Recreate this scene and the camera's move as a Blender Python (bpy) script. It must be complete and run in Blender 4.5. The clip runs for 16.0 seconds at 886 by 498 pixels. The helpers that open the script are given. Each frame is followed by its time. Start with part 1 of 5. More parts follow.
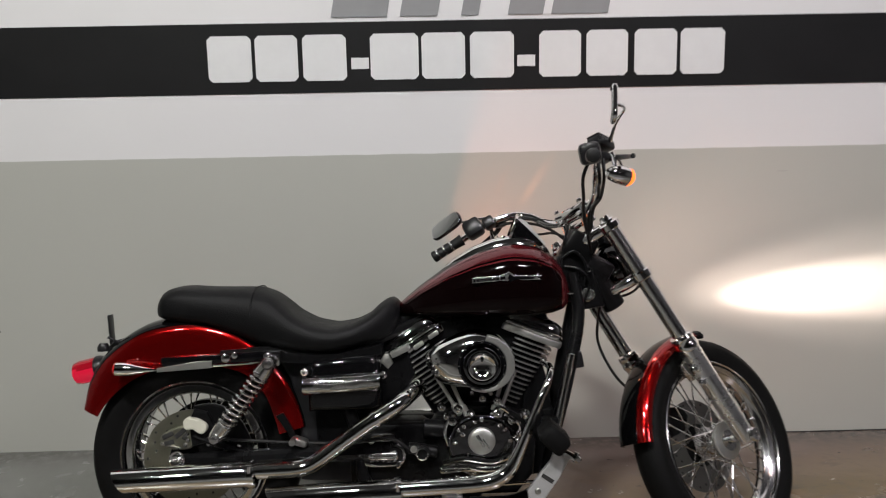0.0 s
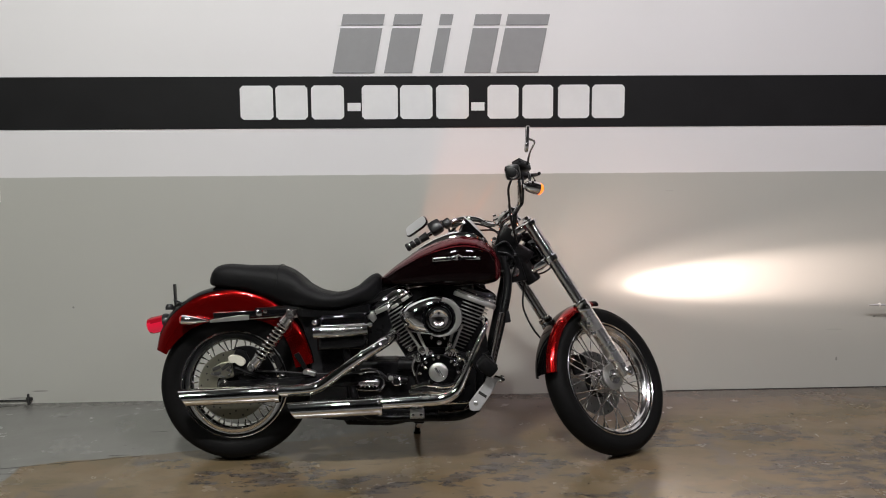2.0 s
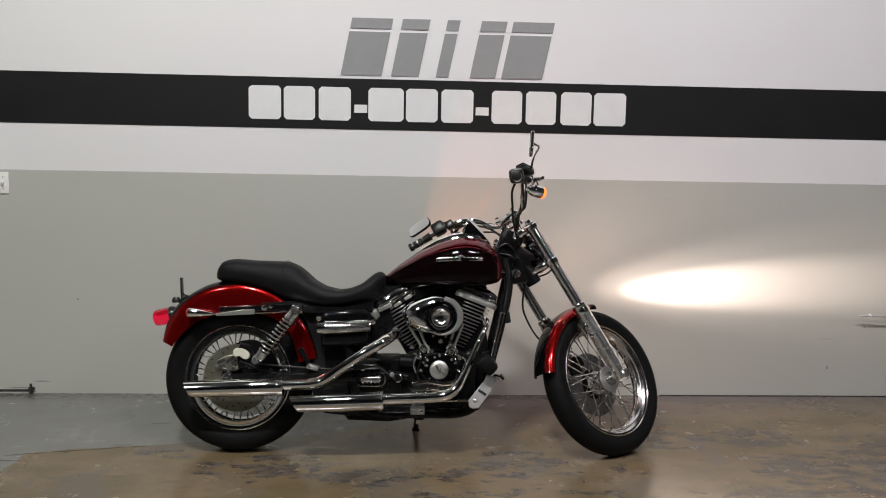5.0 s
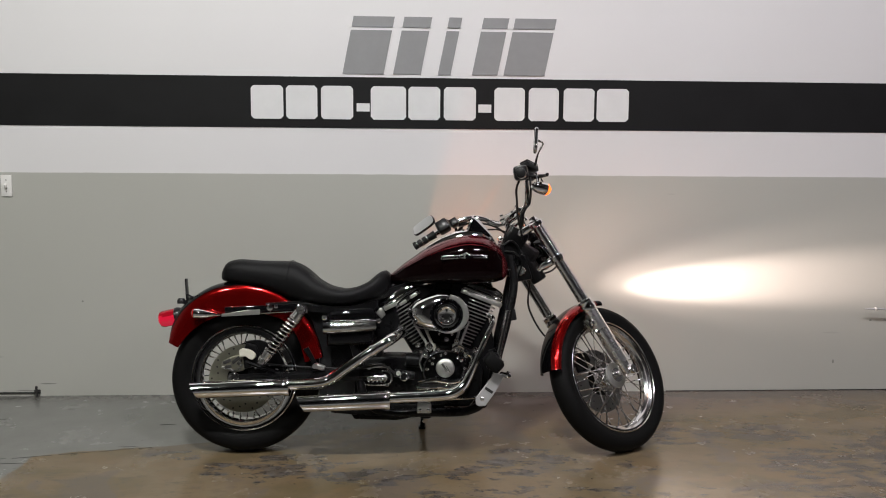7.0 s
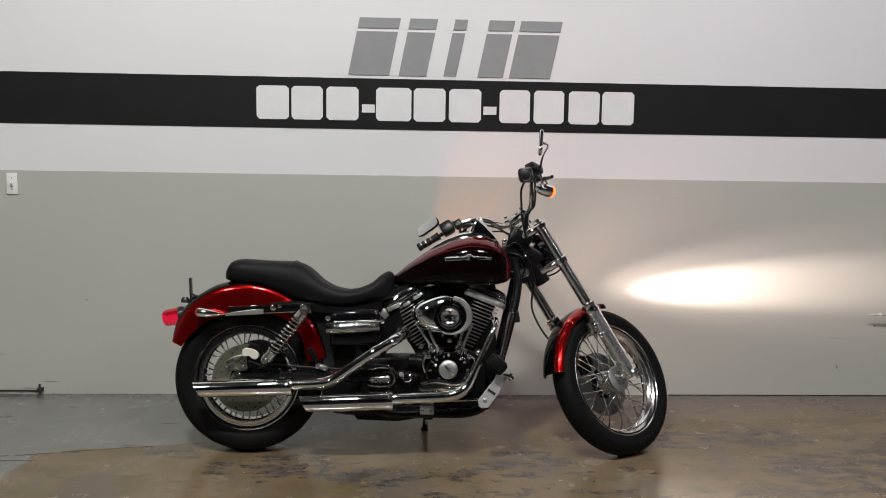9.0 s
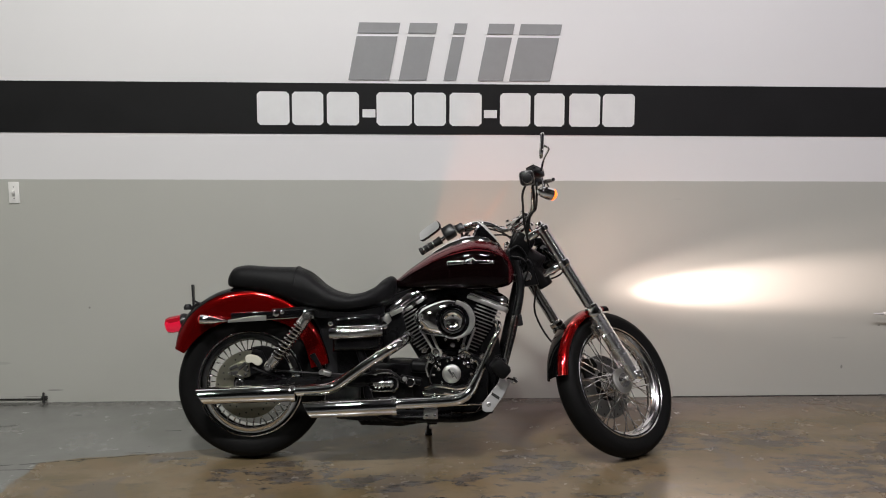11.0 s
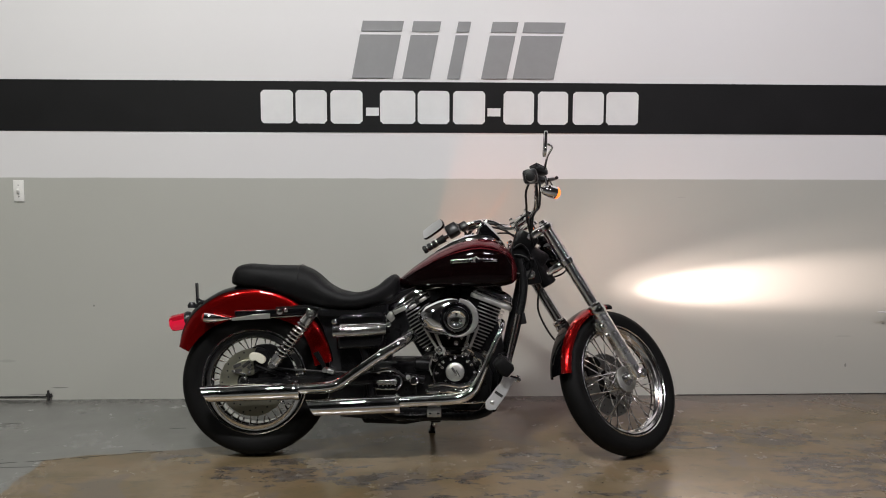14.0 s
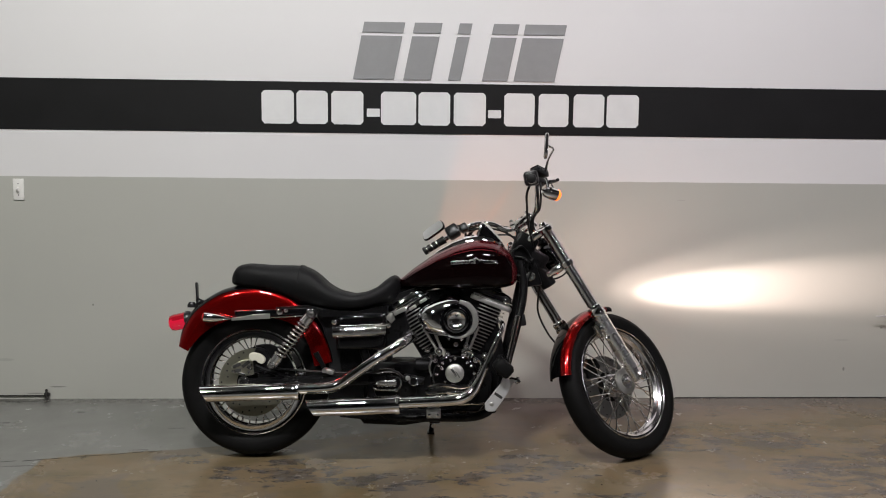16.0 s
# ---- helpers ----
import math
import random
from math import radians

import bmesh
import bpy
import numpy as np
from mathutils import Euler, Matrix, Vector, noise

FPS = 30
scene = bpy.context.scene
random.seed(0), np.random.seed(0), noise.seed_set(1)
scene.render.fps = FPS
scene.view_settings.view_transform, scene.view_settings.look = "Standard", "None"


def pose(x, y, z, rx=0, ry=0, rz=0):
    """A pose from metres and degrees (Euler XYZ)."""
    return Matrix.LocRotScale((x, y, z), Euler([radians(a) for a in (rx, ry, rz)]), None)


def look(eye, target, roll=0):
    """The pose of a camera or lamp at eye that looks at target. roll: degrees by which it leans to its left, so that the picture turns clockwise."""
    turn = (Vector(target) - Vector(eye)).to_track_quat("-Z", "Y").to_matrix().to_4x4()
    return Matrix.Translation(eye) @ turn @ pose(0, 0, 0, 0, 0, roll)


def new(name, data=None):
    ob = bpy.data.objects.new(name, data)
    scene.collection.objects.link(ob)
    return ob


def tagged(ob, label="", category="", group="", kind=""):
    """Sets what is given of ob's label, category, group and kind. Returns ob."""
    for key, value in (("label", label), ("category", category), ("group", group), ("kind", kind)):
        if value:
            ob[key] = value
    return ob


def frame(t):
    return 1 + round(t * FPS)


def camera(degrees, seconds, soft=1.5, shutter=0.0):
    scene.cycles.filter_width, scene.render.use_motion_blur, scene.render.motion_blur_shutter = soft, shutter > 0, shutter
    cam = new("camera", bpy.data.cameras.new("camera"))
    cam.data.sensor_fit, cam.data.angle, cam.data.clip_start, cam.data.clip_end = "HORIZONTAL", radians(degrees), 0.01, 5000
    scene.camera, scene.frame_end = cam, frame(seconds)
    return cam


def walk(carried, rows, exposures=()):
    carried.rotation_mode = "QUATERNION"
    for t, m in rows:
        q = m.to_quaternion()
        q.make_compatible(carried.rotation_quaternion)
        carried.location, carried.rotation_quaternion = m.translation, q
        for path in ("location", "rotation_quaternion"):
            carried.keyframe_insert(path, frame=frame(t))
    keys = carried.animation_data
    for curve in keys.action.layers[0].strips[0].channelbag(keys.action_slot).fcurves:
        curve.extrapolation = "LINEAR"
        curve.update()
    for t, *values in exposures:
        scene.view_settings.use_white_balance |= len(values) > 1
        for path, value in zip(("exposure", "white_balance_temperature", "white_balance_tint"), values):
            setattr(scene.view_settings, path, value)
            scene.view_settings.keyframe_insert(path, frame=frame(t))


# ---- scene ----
cam = camera(58.5, 16.0, soft=1.0, shutter=0.4)
PATH = [
    (0, (0.048, -0.139, 1.325), (0.08, 1.834, 1.004), -1.12),
    (0.5, (0.067, -0.531, 1.32), (0.125, 1.451, 1.054), 1.24),
    (1, (0.007, -0.859, 1.32), (0.143, 1.117, 1.038), 1.55),
    (1.5, (0.016, -1.049, 1.298), (0.128, 0.934, 1.065), 0.22),
    (2, (0.076, -1.175, 1.3), (0.158, 0.809, 1.063), -0.4),
    (2.5, (0.051, -1.23, 1.282), (0.157, 0.755, 1.061), -0.2),
    (3, (0.029, -1.24, 1.294), (0.144, 0.745, 1.071), 0.3),
    (3.5, (0.05, -1.243, 1.284), (0.144, 0.742, 1.063), 1.0),
    (4, (0.046, -1.247, 1.286), (0.145, 0.738, 1.062), 1.1),
    (6.5, (0.008, -1.246, 1.279), (0.11, 0.739, 1.062), 1.0),
    (7, (0.012, -1.24, 1.283), (0.109, 0.745, 1.056), 0.4),
    (7.5, (0.017, -1.241, 1.285), (0.113, 0.745, 1.061), 0.3),
    (8, (0.015, -1.238, 1.273), (0.102, 0.748, 1.06), 0.3),
    (8.5, (0.017, -1.242, 1.282), (0.113, 0.743, 1.058), 0.7),
    (9, (0.008, -1.241, 1.277), (0.097, 0.745, 1.057), 0.9),
    (11.5, (0.012, -1.237, 1.281), (0.092, 0.75, 1.069), 0.1),
    (12, (0.01, -1.238, 1.278), (0.089, 0.748, 1.061), 0.1),
    (12.5, (0.007, -1.242, 1.281), (0.096, 0.745, 1.072), 0.3),
    (13, (0.009, -1.239, 1.283), (0.093, 0.748, 1.071), 0.2),
    (13.5, (0.012, -1.236, 1.288), (0.094, 0.75, 1.07), 0.2),
    (14, (0.012, -1.24, 1.282), (0.085, 0.747, 1.065), 0.2),
    (14.5, (0.008, -1.244, 1.278), (0.086, 0.744, 1.071), 0.3),
    (15, (0.013, -1.239, 1.282), (0.093, 0.747, 1.065), 0.4),
    (15.5, (0.02, -1.24, 1.278), (0.102, 0.747, 1.062), 0.7),
    (16, (-0.002, -1.242, 1.279), (0.078, 0.745, 1.067), 0.6),
]
walk(cam, [(t, look(eye, target, roll)) for t, eye, target, roll in PATH])

# ---- world and light ----
world = bpy.data.worlds.new("world")
scene.world = world
world.use_nodes = True
wbg = world.node_tree.nodes["Background"]
wbg.inputs["Color"].default_value = (0.6, 0.65, 0.7, 1)
wbg.inputs["Strength"].default_value = 0.01
LAMP_W = 129.5
FLOOD_W = 100.0
BEAM_W = 260.0
BAND_W = 85.0
SPILL_W = 10.0


# ---- helpers of this scene ----
def mat(name, color, rough=0.5, metal=0.0, coat=0.0, var=0.0, var_scale=8.0, bump=0.0, bump_scale=60.0, rvar=0.0, spec=0.5, detail=6.0, emit=None, emit_w=0.0):
    m = bpy.data.materials.new(name)
    m.use_nodes = True
    nt = m.node_tree
    b = nt.nodes["Principled BSDF"]
    b.inputs["Base Color"].default_value = (*color, 1)
    b.inputs["Roughness"].default_value = rough
    b.inputs["Metallic"].default_value = metal
    b.inputs["Coat Weight"].default_value = coat
    b.inputs["Coat Roughness"].default_value = 0.04
    b.inputs["Specular IOR Level"].default_value = spec
    if emit:
        b.inputs["Emission Color"].default_value = (*emit, 1)
        b.inputs["Emission Strength"].default_value = emit_w
    tc = nt.nodes.new("ShaderNodeTexCoord")
    if var or rvar:
        n = nt.nodes.new("ShaderNodeTexNoise")
        n.inputs["Scale"].default_value = var_scale
        n.inputs["Detail"].default_value = detail
        n.inputs["Roughness"].default_value = 0.65
        nt.links.new(tc.outputs["Object"], n.inputs["Vector"])
        if var:
            r = nt.nodes.new("ShaderNodeMapRange")
            r.inputs["From Min"].default_value, r.inputs["From Max"].default_value = 0.3, 0.7
            r.inputs["To Min"].default_value, r.inputs["To Max"].default_value = 1 - var, 1 + var
            nt.links.new(n.outputs["Fac"], r.inputs["Value"])
            x = nt.nodes.new("ShaderNodeVectorMath")
            x.operation = "SCALE"
            x.inputs[0].default_value = color
            nt.links.new(r.outputs["Result"], x.inputs["Scale"])
            nt.links.new(x.outputs["Vector"], b.inputs["Base Color"])
        if rvar:
            r2 = nt.nodes.new("ShaderNodeMapRange")
            r2.inputs["From Min"].default_value, r2.inputs["From Max"].default_value = 0.3, 0.7
            r2.inputs["To Min"].default_value, r2.inputs["To Max"].default_value = max(0.01, rough - rvar), rough + rvar
            nt.links.new(n.outputs["Fac"], r2.inputs["Value"])
            nt.links.new(r2.outputs["Result"], b.inputs["Roughness"])
    if bump:
        n2 = nt.nodes.new("ShaderNodeTexNoise")
        n2.inputs["Scale"].default_value = bump_scale
        n2.inputs["Detail"].default_value = 4
        nt.links.new(tc.outputs["Object"], n2.inputs["Vector"])
        bp = nt.nodes.new("ShaderNodeBump")
        bp.inputs["Strength"].default_value = bump
        bp.inputs["Distance"].default_value = 0.01
        nt.links.new(n2.outputs["Fac"], bp.inputs["Height"])
        nt.links.new(bp.outputs["Normal"], b.inputs["Normal"])
    return m


def link(nt, a, b):
    nt.links.new(a, b)


def mathn(nt, op, a, b=None, clamp=False):
    n = nt.nodes.new("ShaderNodeMath")
    n.operation, n.use_clamp = op, clamp
    for i, v in enumerate((a, b)):
        if v is None:
            continue
        if isinstance(v, (int, float)):
            n.inputs[i].default_value = v
        else:
            nt.links.new(v, n.inputs[i])
    return n.outputs[0]


def noisen(nt, vec, scale, detail=5.0, rough=0.6, distortion=0.0):
    n = nt.nodes.new("ShaderNodeTexNoise")
    n.inputs["Scale"].default_value, n.inputs["Detail"].default_value = scale, detail
    n.inputs["Roughness"].default_value, n.inputs["Distortion"].default_value = rough, distortion
    nt.links.new(vec, n.inputs["Vector"])
    return n.outputs["Fac"]


def stepn(nt, v, lo, hi, a=0.0, b=1.0):
    n = nt.nodes.new("ShaderNodeMapRange")
    n.interpolation_type = "SMOOTHSTEP"
    for k, x in (("From Min", lo), ("From Max", hi), ("To Min", a), ("To Max", b)):
        n.inputs[k].default_value = x
    nt.links.new(v, n.inputs["Value"])
    return n.outputs["Result"]


def mixn(nt, fac, a, b):
    n = nt.nodes.new("ShaderNodeMix")
    n.data_type = "RGBA"
    nt.links.new(fac, n.inputs["Factor"])
    for i, v in ((6, a), (7, b)):
        if isinstance(v, tuple):
            n.inputs[i].default_value = (*v, 1)
        else:
            nt.links.new(v, n.inputs[i])
    return n.outputs[2]


def part(name, bm, material, parent=None, label="", smooth=35.0, recalc=True):
    """Links a bmesh as one mesh object under a thing or a part."""
    if recalc:
        bmesh.ops.recalc_face_normals(bm, faces=bm.faces)
    for f in bm.faces:
        f.smooth = True
    me = bpy.data.meshes.new(name)
    bm.to_mesh(me)
    bm.free()
    me.set_sharp_from_angle(angle=radians(smooth))
    for m in material if isinstance(material, (list, tuple)) else (material,):
        me.materials.append(m)
    ob = new(name, me)
    if parent is not None:
        ob.parent = parent
    if label:
        ob["label"] = label
    return ob


def again(ob, m, parent):
    """One more object on the same mesh, under parent."""
    o = new(ob.name.split(".")[0], ob.data)
    o.parent = parent
    o.matrix_basis = m
    return o


def box(sx, sy, sz, loc=(0, 0, 0), bevel=0.0, rot=(0, 0, 0), seg=2):
    bm = bmesh.new()
    bmesh.ops.create_cube(bm, size=1.0)
    bmesh.ops.scale(bm, vec=(sx, sy, sz), verts=bm.verts)
    if bevel:
        bmesh.ops.bevel(bm, geom=bm.edges[:], offset=bevel, segments=seg, profile=0.5, affect="EDGES")
    bmesh.ops.transform(bm, matrix=pose(*loc, *rot), verts=bm.verts)
    return bm


def add(bm, other):
    """Adds another bmesh to bm and frees it."""
    me = bpy.data.meshes.new("scrap")
    other.to_mesh(me)
    bm.from_mesh(me)
    bpy.data.meshes.remove(me)
    other.free()
    return bm


def join(*bms):
    first = bms[0]
    for o in bms[1:]:
        add(first, o)
    return first


def aim(a, b):
    """The pose at a whose z axis points to b."""
    a, b = Vector(a), Vector(b)
    return Matrix.Translation(a) @ (b - a).to_track_quat("Z", "Y").to_matrix().to_4x4()


def lathe(profile, m=Matrix.Identity(4), seg=32, close=False):
    """Turns (radius, height) pairs round the z axis of m."""
    bm = bmesh.new()
    rings = []
    for r, h in profile:
        if r < 1e-6:
            rings.append([bm.verts.new(m @ Vector((0, 0, h)))])
        else:
            rings.append([bm.verts.new(m @ Vector((r * math.cos(2 * math.pi * i / seg), r * math.sin(2 * math.pi * i / seg), h))) for i in range(seg)])
    pairs = list(zip(rings, rings[1:])) + ([(rings[-1], rings[0])] if close else [])
    for a, b in pairs:
        for i in range(seg):
            j = (i + 1) % seg
            if len(a) == 1 and len(b) == 1:
                continue
            if len(a) == 1:
                bm.faces.new((a[0], b[i], b[j]))
            elif len(b) == 1:
                bm.faces.new((a[i], a[j], b[0]))
            else:
                bm.faces.new((a[i], a[j], b[j], b[i]))
    return bm


def rod(a, b, r, r2=None, seg=16, bev=0.0):
    """A capped round bar from a to b."""
    r2 = r if r2 is None else r2
    h = (Vector(b) - Vector(a)).length
    e = bev
    prof = [(0, 0), (r - e, 0), (r, e), (r2, h - e), (r2 - e, h), (0, h)] if e else [(0, 0), (r, 0), (r2, h), (0, h)]
    return lathe(prof, aim(a, b), seg)


def curve(points, n=8):
    """Points on a smooth curve through the given ones."""
    p = [Vector(q) for q in points]
    p = [2 * p[0] - p[1]] + p + [2 * p[-1] - p[-2]]
    out = []
    for i in range(1, len(p) - 2):
        a, b, c, d = p[i - 1 : i + 3]
        for k in range(n):
            t = k / n
            out.append(0.5 * (2 * b + (c - a) * t + (2 * a - 5 * b + 4 * c - d) * t * t + (3 * b - a - 3 * c + d) * t**3))
    out.append(p[-2])
    return out


def tube(points, r, seg=12, n=8, caps=True, straight=False):
    """A bent tube; r is one radius or one for each given point."""
    pts = [Vector(q) for q in points] if straight else curve(points, n)
    if isinstance(r, (int, float)):
        rs = [r] * len(pts)
    else:
        rs = [float(v) for v in np.interp(np.linspace(0, len(r) - 1, len(pts)), range(len(r)), r)]
    bm = bmesh.new()
    rings = []
    tan = [(pts[min(i + 1, len(pts) - 1)] - pts[max(i - 1, 0)]).normalized() for i in range(len(pts))]
    u = tan[0].orthogonal().normalized()
    for p, t, rr in zip(pts, tan, rs):
        u = (u - t * u.dot(t)).normalized()
        v = t.cross(u)
        rings.append([bm.verts.new(p + rr * (math.cos(2 * math.pi * i / seg) * u + math.sin(2 * math.pi * i / seg) * v)) for i in range(seg)])
    for a, b in zip(rings, rings[1:]):
        for i in range(seg):
            j = (i + 1) % seg
            bm.faces.new((a[i], a[j], b[j], b[i]))
    if caps:
        bm.faces.new(rings[0])
        bm.faces.new(rings[-1])
    return bm


def loft(rings, caps=True, loop=True):
    """Skins rings of equally many points."""
    bm = bmesh.new()
    rr = [[bm.verts.new(p) for p in ring] for ring in rings]
    n = len(rr[0])
    for a, b in zip(rr, rr[1:]):
        for i in range(n if loop else n - 1):
            j = (i + 1) % n
            bm.faces.new((a[i], a[j], b[j], b[i]))
    if caps:
        bm.faces.new(rr[0])
        bm.faces.new(rr[-1])
    return bm


def plate(outline, y0, y1, bevel=0.0, seg=2, rounded=0):
    """A plate from an outline of (x, z) pairs, from y0 to y1."""
    pts = [(x, z) for x, z in outline]
    if rounded:
        c = curve([(x, 0, z) for x, z in pts + pts[:1]], rounded)[:-1]
        pts = [(p.x, p.z) for p in c]
    bm = bmesh.new()
    a = [bm.verts.new((x, y0, z)) for x, z in pts]
    b = [bm.verts.new((x, y1, z)) for x, z in pts]
    bm.faces.new(a)
    bm.faces.new(b[::-1])
    for i in range(len(pts)):
        j = (i + 1) % len(pts)
        bm.faces.new((a[i], a[j], b[j], b[i]))
    bmesh.ops.recalc_face_normals(bm, faces=bm.faces)
    if bevel:
        rim = [e for e in bm.edges if abs(e.verts[0].co.y - e.verts[1].co.y) < 1e-7]
        bmesh.ops.bevel(bm, geom=rim, offset=bevel, segments=seg, profile=0.5, affect="EDGES")
        caps = sorted(bm.faces, key=lambda f: -f.calc_area())[:2]
        bmesh.ops.inset_individual(bm, faces=caps, thickness=min(0.002, bevel * 0.3))
    return bm


def moved(bm, m):
    bmesh.ops.transform(bm, matrix=m, verts=bm.verts)
    return bm


# ---- materials ----
chrome = mat("chrome", (0.90, 0.90, 0.90), rough=0.05, metal=1.0, rvar=0.025, var_scale=25)
# darkened chrome: dark reflections on cam cover and far mirror put into the colour
dark_chrome = mat("darkened_chrome", (0.16, 0.16, 0.17), rough=0.06, metal=1.0, bump=0.10, bump_scale=45)
rim_chrome = mat("rim_chrome", (0.86, 0.86, 0.86), rough=0.09, metal=1.0, rvar=0.03, var_scale=25)
wavy_chrome = mat("dented_chrome_sheet", (0.62, 0.62, 0.62), rough=0.06, metal=1.0, bump=0.2, bump_scale=38)
rim_satin = mat("rim_satin_chrome", (0.80, 0.80, 0.80), rough=0.15, metal=1.0, rvar=0.03, var_scale=25)
polished = mat("polished_aluminium", (0.76, 0.76, 0.75), rough=0.22, metal=1.0, rvar=0.06, var=0.04, var_scale=40)
satin = mat("satin_aluminium", (0.50, 0.50, 0.48), rough=0.38, metal=1.0, rvar=0.08, var=0.08, var_scale=50)
caliper_metal = mat("dull_caliper_metal", (0.20, 0.20, 0.19), rough=0.42, metal=1.0, rvar=0.08)
steel = mat("brushed_steel", (0.27, 0.265, 0.21), rough=0.42, metal=1.0, rvar=0.08, var=0.08, var_scale=90)
black_gloss = mat("black_gloss_paint", (0.003, 0.003, 0.0035), rough=0.08, coat=0.3, spec=0.4)
fender_black = mat("black_fender_paint", (0.002, 0.002, 0.0022), rough=0.09, spec=0.16)
black_coat = mat("black_powder_coat", (0.0045, 0.0045, 0.0048), rough=0.30, spec=0.14, bump=0.06, bump_scale=350, rvar=0.06)
hard_chrome = mat("hard_chrome_tube", (0.80, 0.80, 0.80), rough=0.17, metal=1.0, rvar=0.04, var_scale=30)
fin_edge = mat("machined_fin_edge", (0.60, 0.60, 0.59), rough=0.33, metal=1.0, rvar=0.08)
pedal_metal = mat("bright_cast_aluminium", (0.52, 0.52, 0.52), rough=0.5, metal=0.6, var=0.05, var_scale=60)
light_cast = mat("light_brushed_aluminium", (0.44, 0.44, 0.415), rough=0.38, metal=0.85, var=0.06, var_scale=60, rvar=0.08)
# white colour stands in for the bright reflection on the chrome caliper cover
white_reflect = mat("white_reflection_cover", (0.60, 0.585, 0.49), rough=0.35, metal=0.15, var=0.03)
slider_metal = mat("polished_fork_aluminium", (0.86, 0.86, 0.86), rough=0.27, metal=1.0, rvar=0.02, var_scale=12)
fin_black = mat("black_fin_enamel", (0.008, 0.008, 0.0085), rough=0.30, spec=0.35, rvar=0.05)
red_paint = mat("candy_red_paint", (0.34, 0.0050, 0.0052), rough=0.16, metal=0.85, coat=1.0, spec=0.1, var=0.08, var_scale=700, detail=2)
cherry_black = mat("black_cherry_paint", (0.0028, 0.001, 0.0011), rough=0.06, coat=0.04, spec=0.18)
dark_red = mat("burgundy_stripe_paint", (0.090, 0.007, 0.010), rough=0.2, metal=0.3, coat=0.6)
vinyl = mat("black_seat_vinyl", (0.0042, 0.0042, 0.0046), rough=0.45, spec=0.16, bump=0.25, bump_scale=420, rvar=0.06, var=0.15, var_scale=20)
rubber = mat("tyre_rubber", (0.0042, 0.0042, 0.0042), rough=0.62, spec=0.11, bump=0.12, bump_scale=160, var=0.25, var_scale=30, rvar=0.08)
soft_rubber = mat("black_rubber", (0.006, 0.006, 0.006), rough=0.5, spec=0.3, bump=0.1, bump_scale=250)
plastic = mat("black_plastic", (0.010, 0.010, 0.011), rough=0.32, spec=0.35, rvar=0.06)
tail_red = mat("lit_red_lens", (0.25, 0.003, 0.008), rough=0.15, coat=0.1, emit=(1.0, 0.018, 0.075), emit_w=0.42)
tail_dim = mat("red_lens_rim", (0.16, 0.002, 0.006), rough=0.12, coat=0.4, emit=(1.0, 0.015, 0.05), emit_w=0.16)
amber = mat("lit_amber_lens", (0.8, 0.25, 0.02), rough=0.15, coat=0.5, emit=(1.0, 0.17, 0.025), emit_w=1.9)
lamp_glass = mat("lit_headlight_lens", (0.9, 0.9, 0.85), rough=0.1, coat=0.5, emit=(1.0, 0.86, 0.66), emit_w=12.0)
mirror_glass = mat("mirror_glass", (0.86, 0.87, 0.87), rough=0.02, metal=1.0)
dial_glass = mat("dark_dial_glass", (0.01, 0.01, 0.012), rough=0.05, coat=1.0)
white_plastic = mat("white_switch_plastic", (0.72, 0.71, 0.68), rough=0.35, var=0.04, var_scale=60)
# dull black for small parts, and for the shade in holes, slots and gaps
dark_gap = mat("dull_black_fill", (0.02, 0.019, 0.018), rough=0.8, var=0.3, var_scale=30)
brown_steel = mat("dull_steel", (0.30, 0.29, 0.28), rough=0.4, metal=0.8, rvar=0.1)
tube_glow = mat("fluorescent_tube", (0.9, 0.9, 0.9), rough=0.3, emit=(1.0, 0.97, 0.92), emit_w=9.0)
fixture_white = mat("white_enamel_fixture", (0.75, 0.75, 0.73), rough=0.4, var=0.05)
band_black = mat("black_vinyl_band", (0.0075, 0.0075, 0.008), rough=0.55, var=0.2, var_scale=5, rvar=0.05, spec=0.22)
bar_white = mat("white_vinyl_lettering", (0.66, 0.66, 0.66), rough=0.45, var=0.03, var_scale=12)
bar_grey = mat("grey_vinyl_lettering", (0.245, 0.245, 0.25), rough=0.45, var=0.05, var_scale=12)


def wall_material():
    """White roller-painted wall, semi-gloss grey up to 1.197 m, with scuffs."""
    m = bpy.data.materials.new("two_tone_wall_paint")
    m.use_nodes = True
    nt = m.node_tree
    b = nt.nodes["Principled BSDF"]
    tc = nt.nodes.new("ShaderNodeTexCoord")
    sep = nt.nodes.new("ShaderNodeSeparateXYZ")
    link(nt, tc.outputs["Object"], sep.inputs[0])
    z, x = sep.outputs["Z"], sep.outputs["X"]
    wob = noisen(nt, tc.outputs["Object"], 9.0, 3)
    edge = mathn(nt, "ADD", z, mathn(nt, "MULTIPLY", mathn(nt, "SUBTRACT", wob, 0.5), 0.006))
    up = stepn(nt, edge, 1.195, 1.199)
    big = noisen(nt, tc.outputs["Object"], 1.3, 4)
    fine = noisen(nt, tc.outputs["Object"], 40.0, 4)
    white = mixn(nt, big, (0.655, 0.646, 0.648), (0.70, 0.691, 0.693))
    grey = mixn(nt, big, (0.400, 0.400, 0.364), (0.438, 0.438, 0.400))
    base = mixn(nt, up, grey, white)
    # scuffs low down
    mp = nt.nodes.new("ShaderNodeMapping")
    mp.inputs["Scale"].default_value = (1.2, 1.0, 6.0)
    link(nt, tc.outputs["Object"], mp.inputs["Vector"])
    sc = noisen(nt, mp.outputs["Vector"], 5.0, 7, 0.7, 0.4)
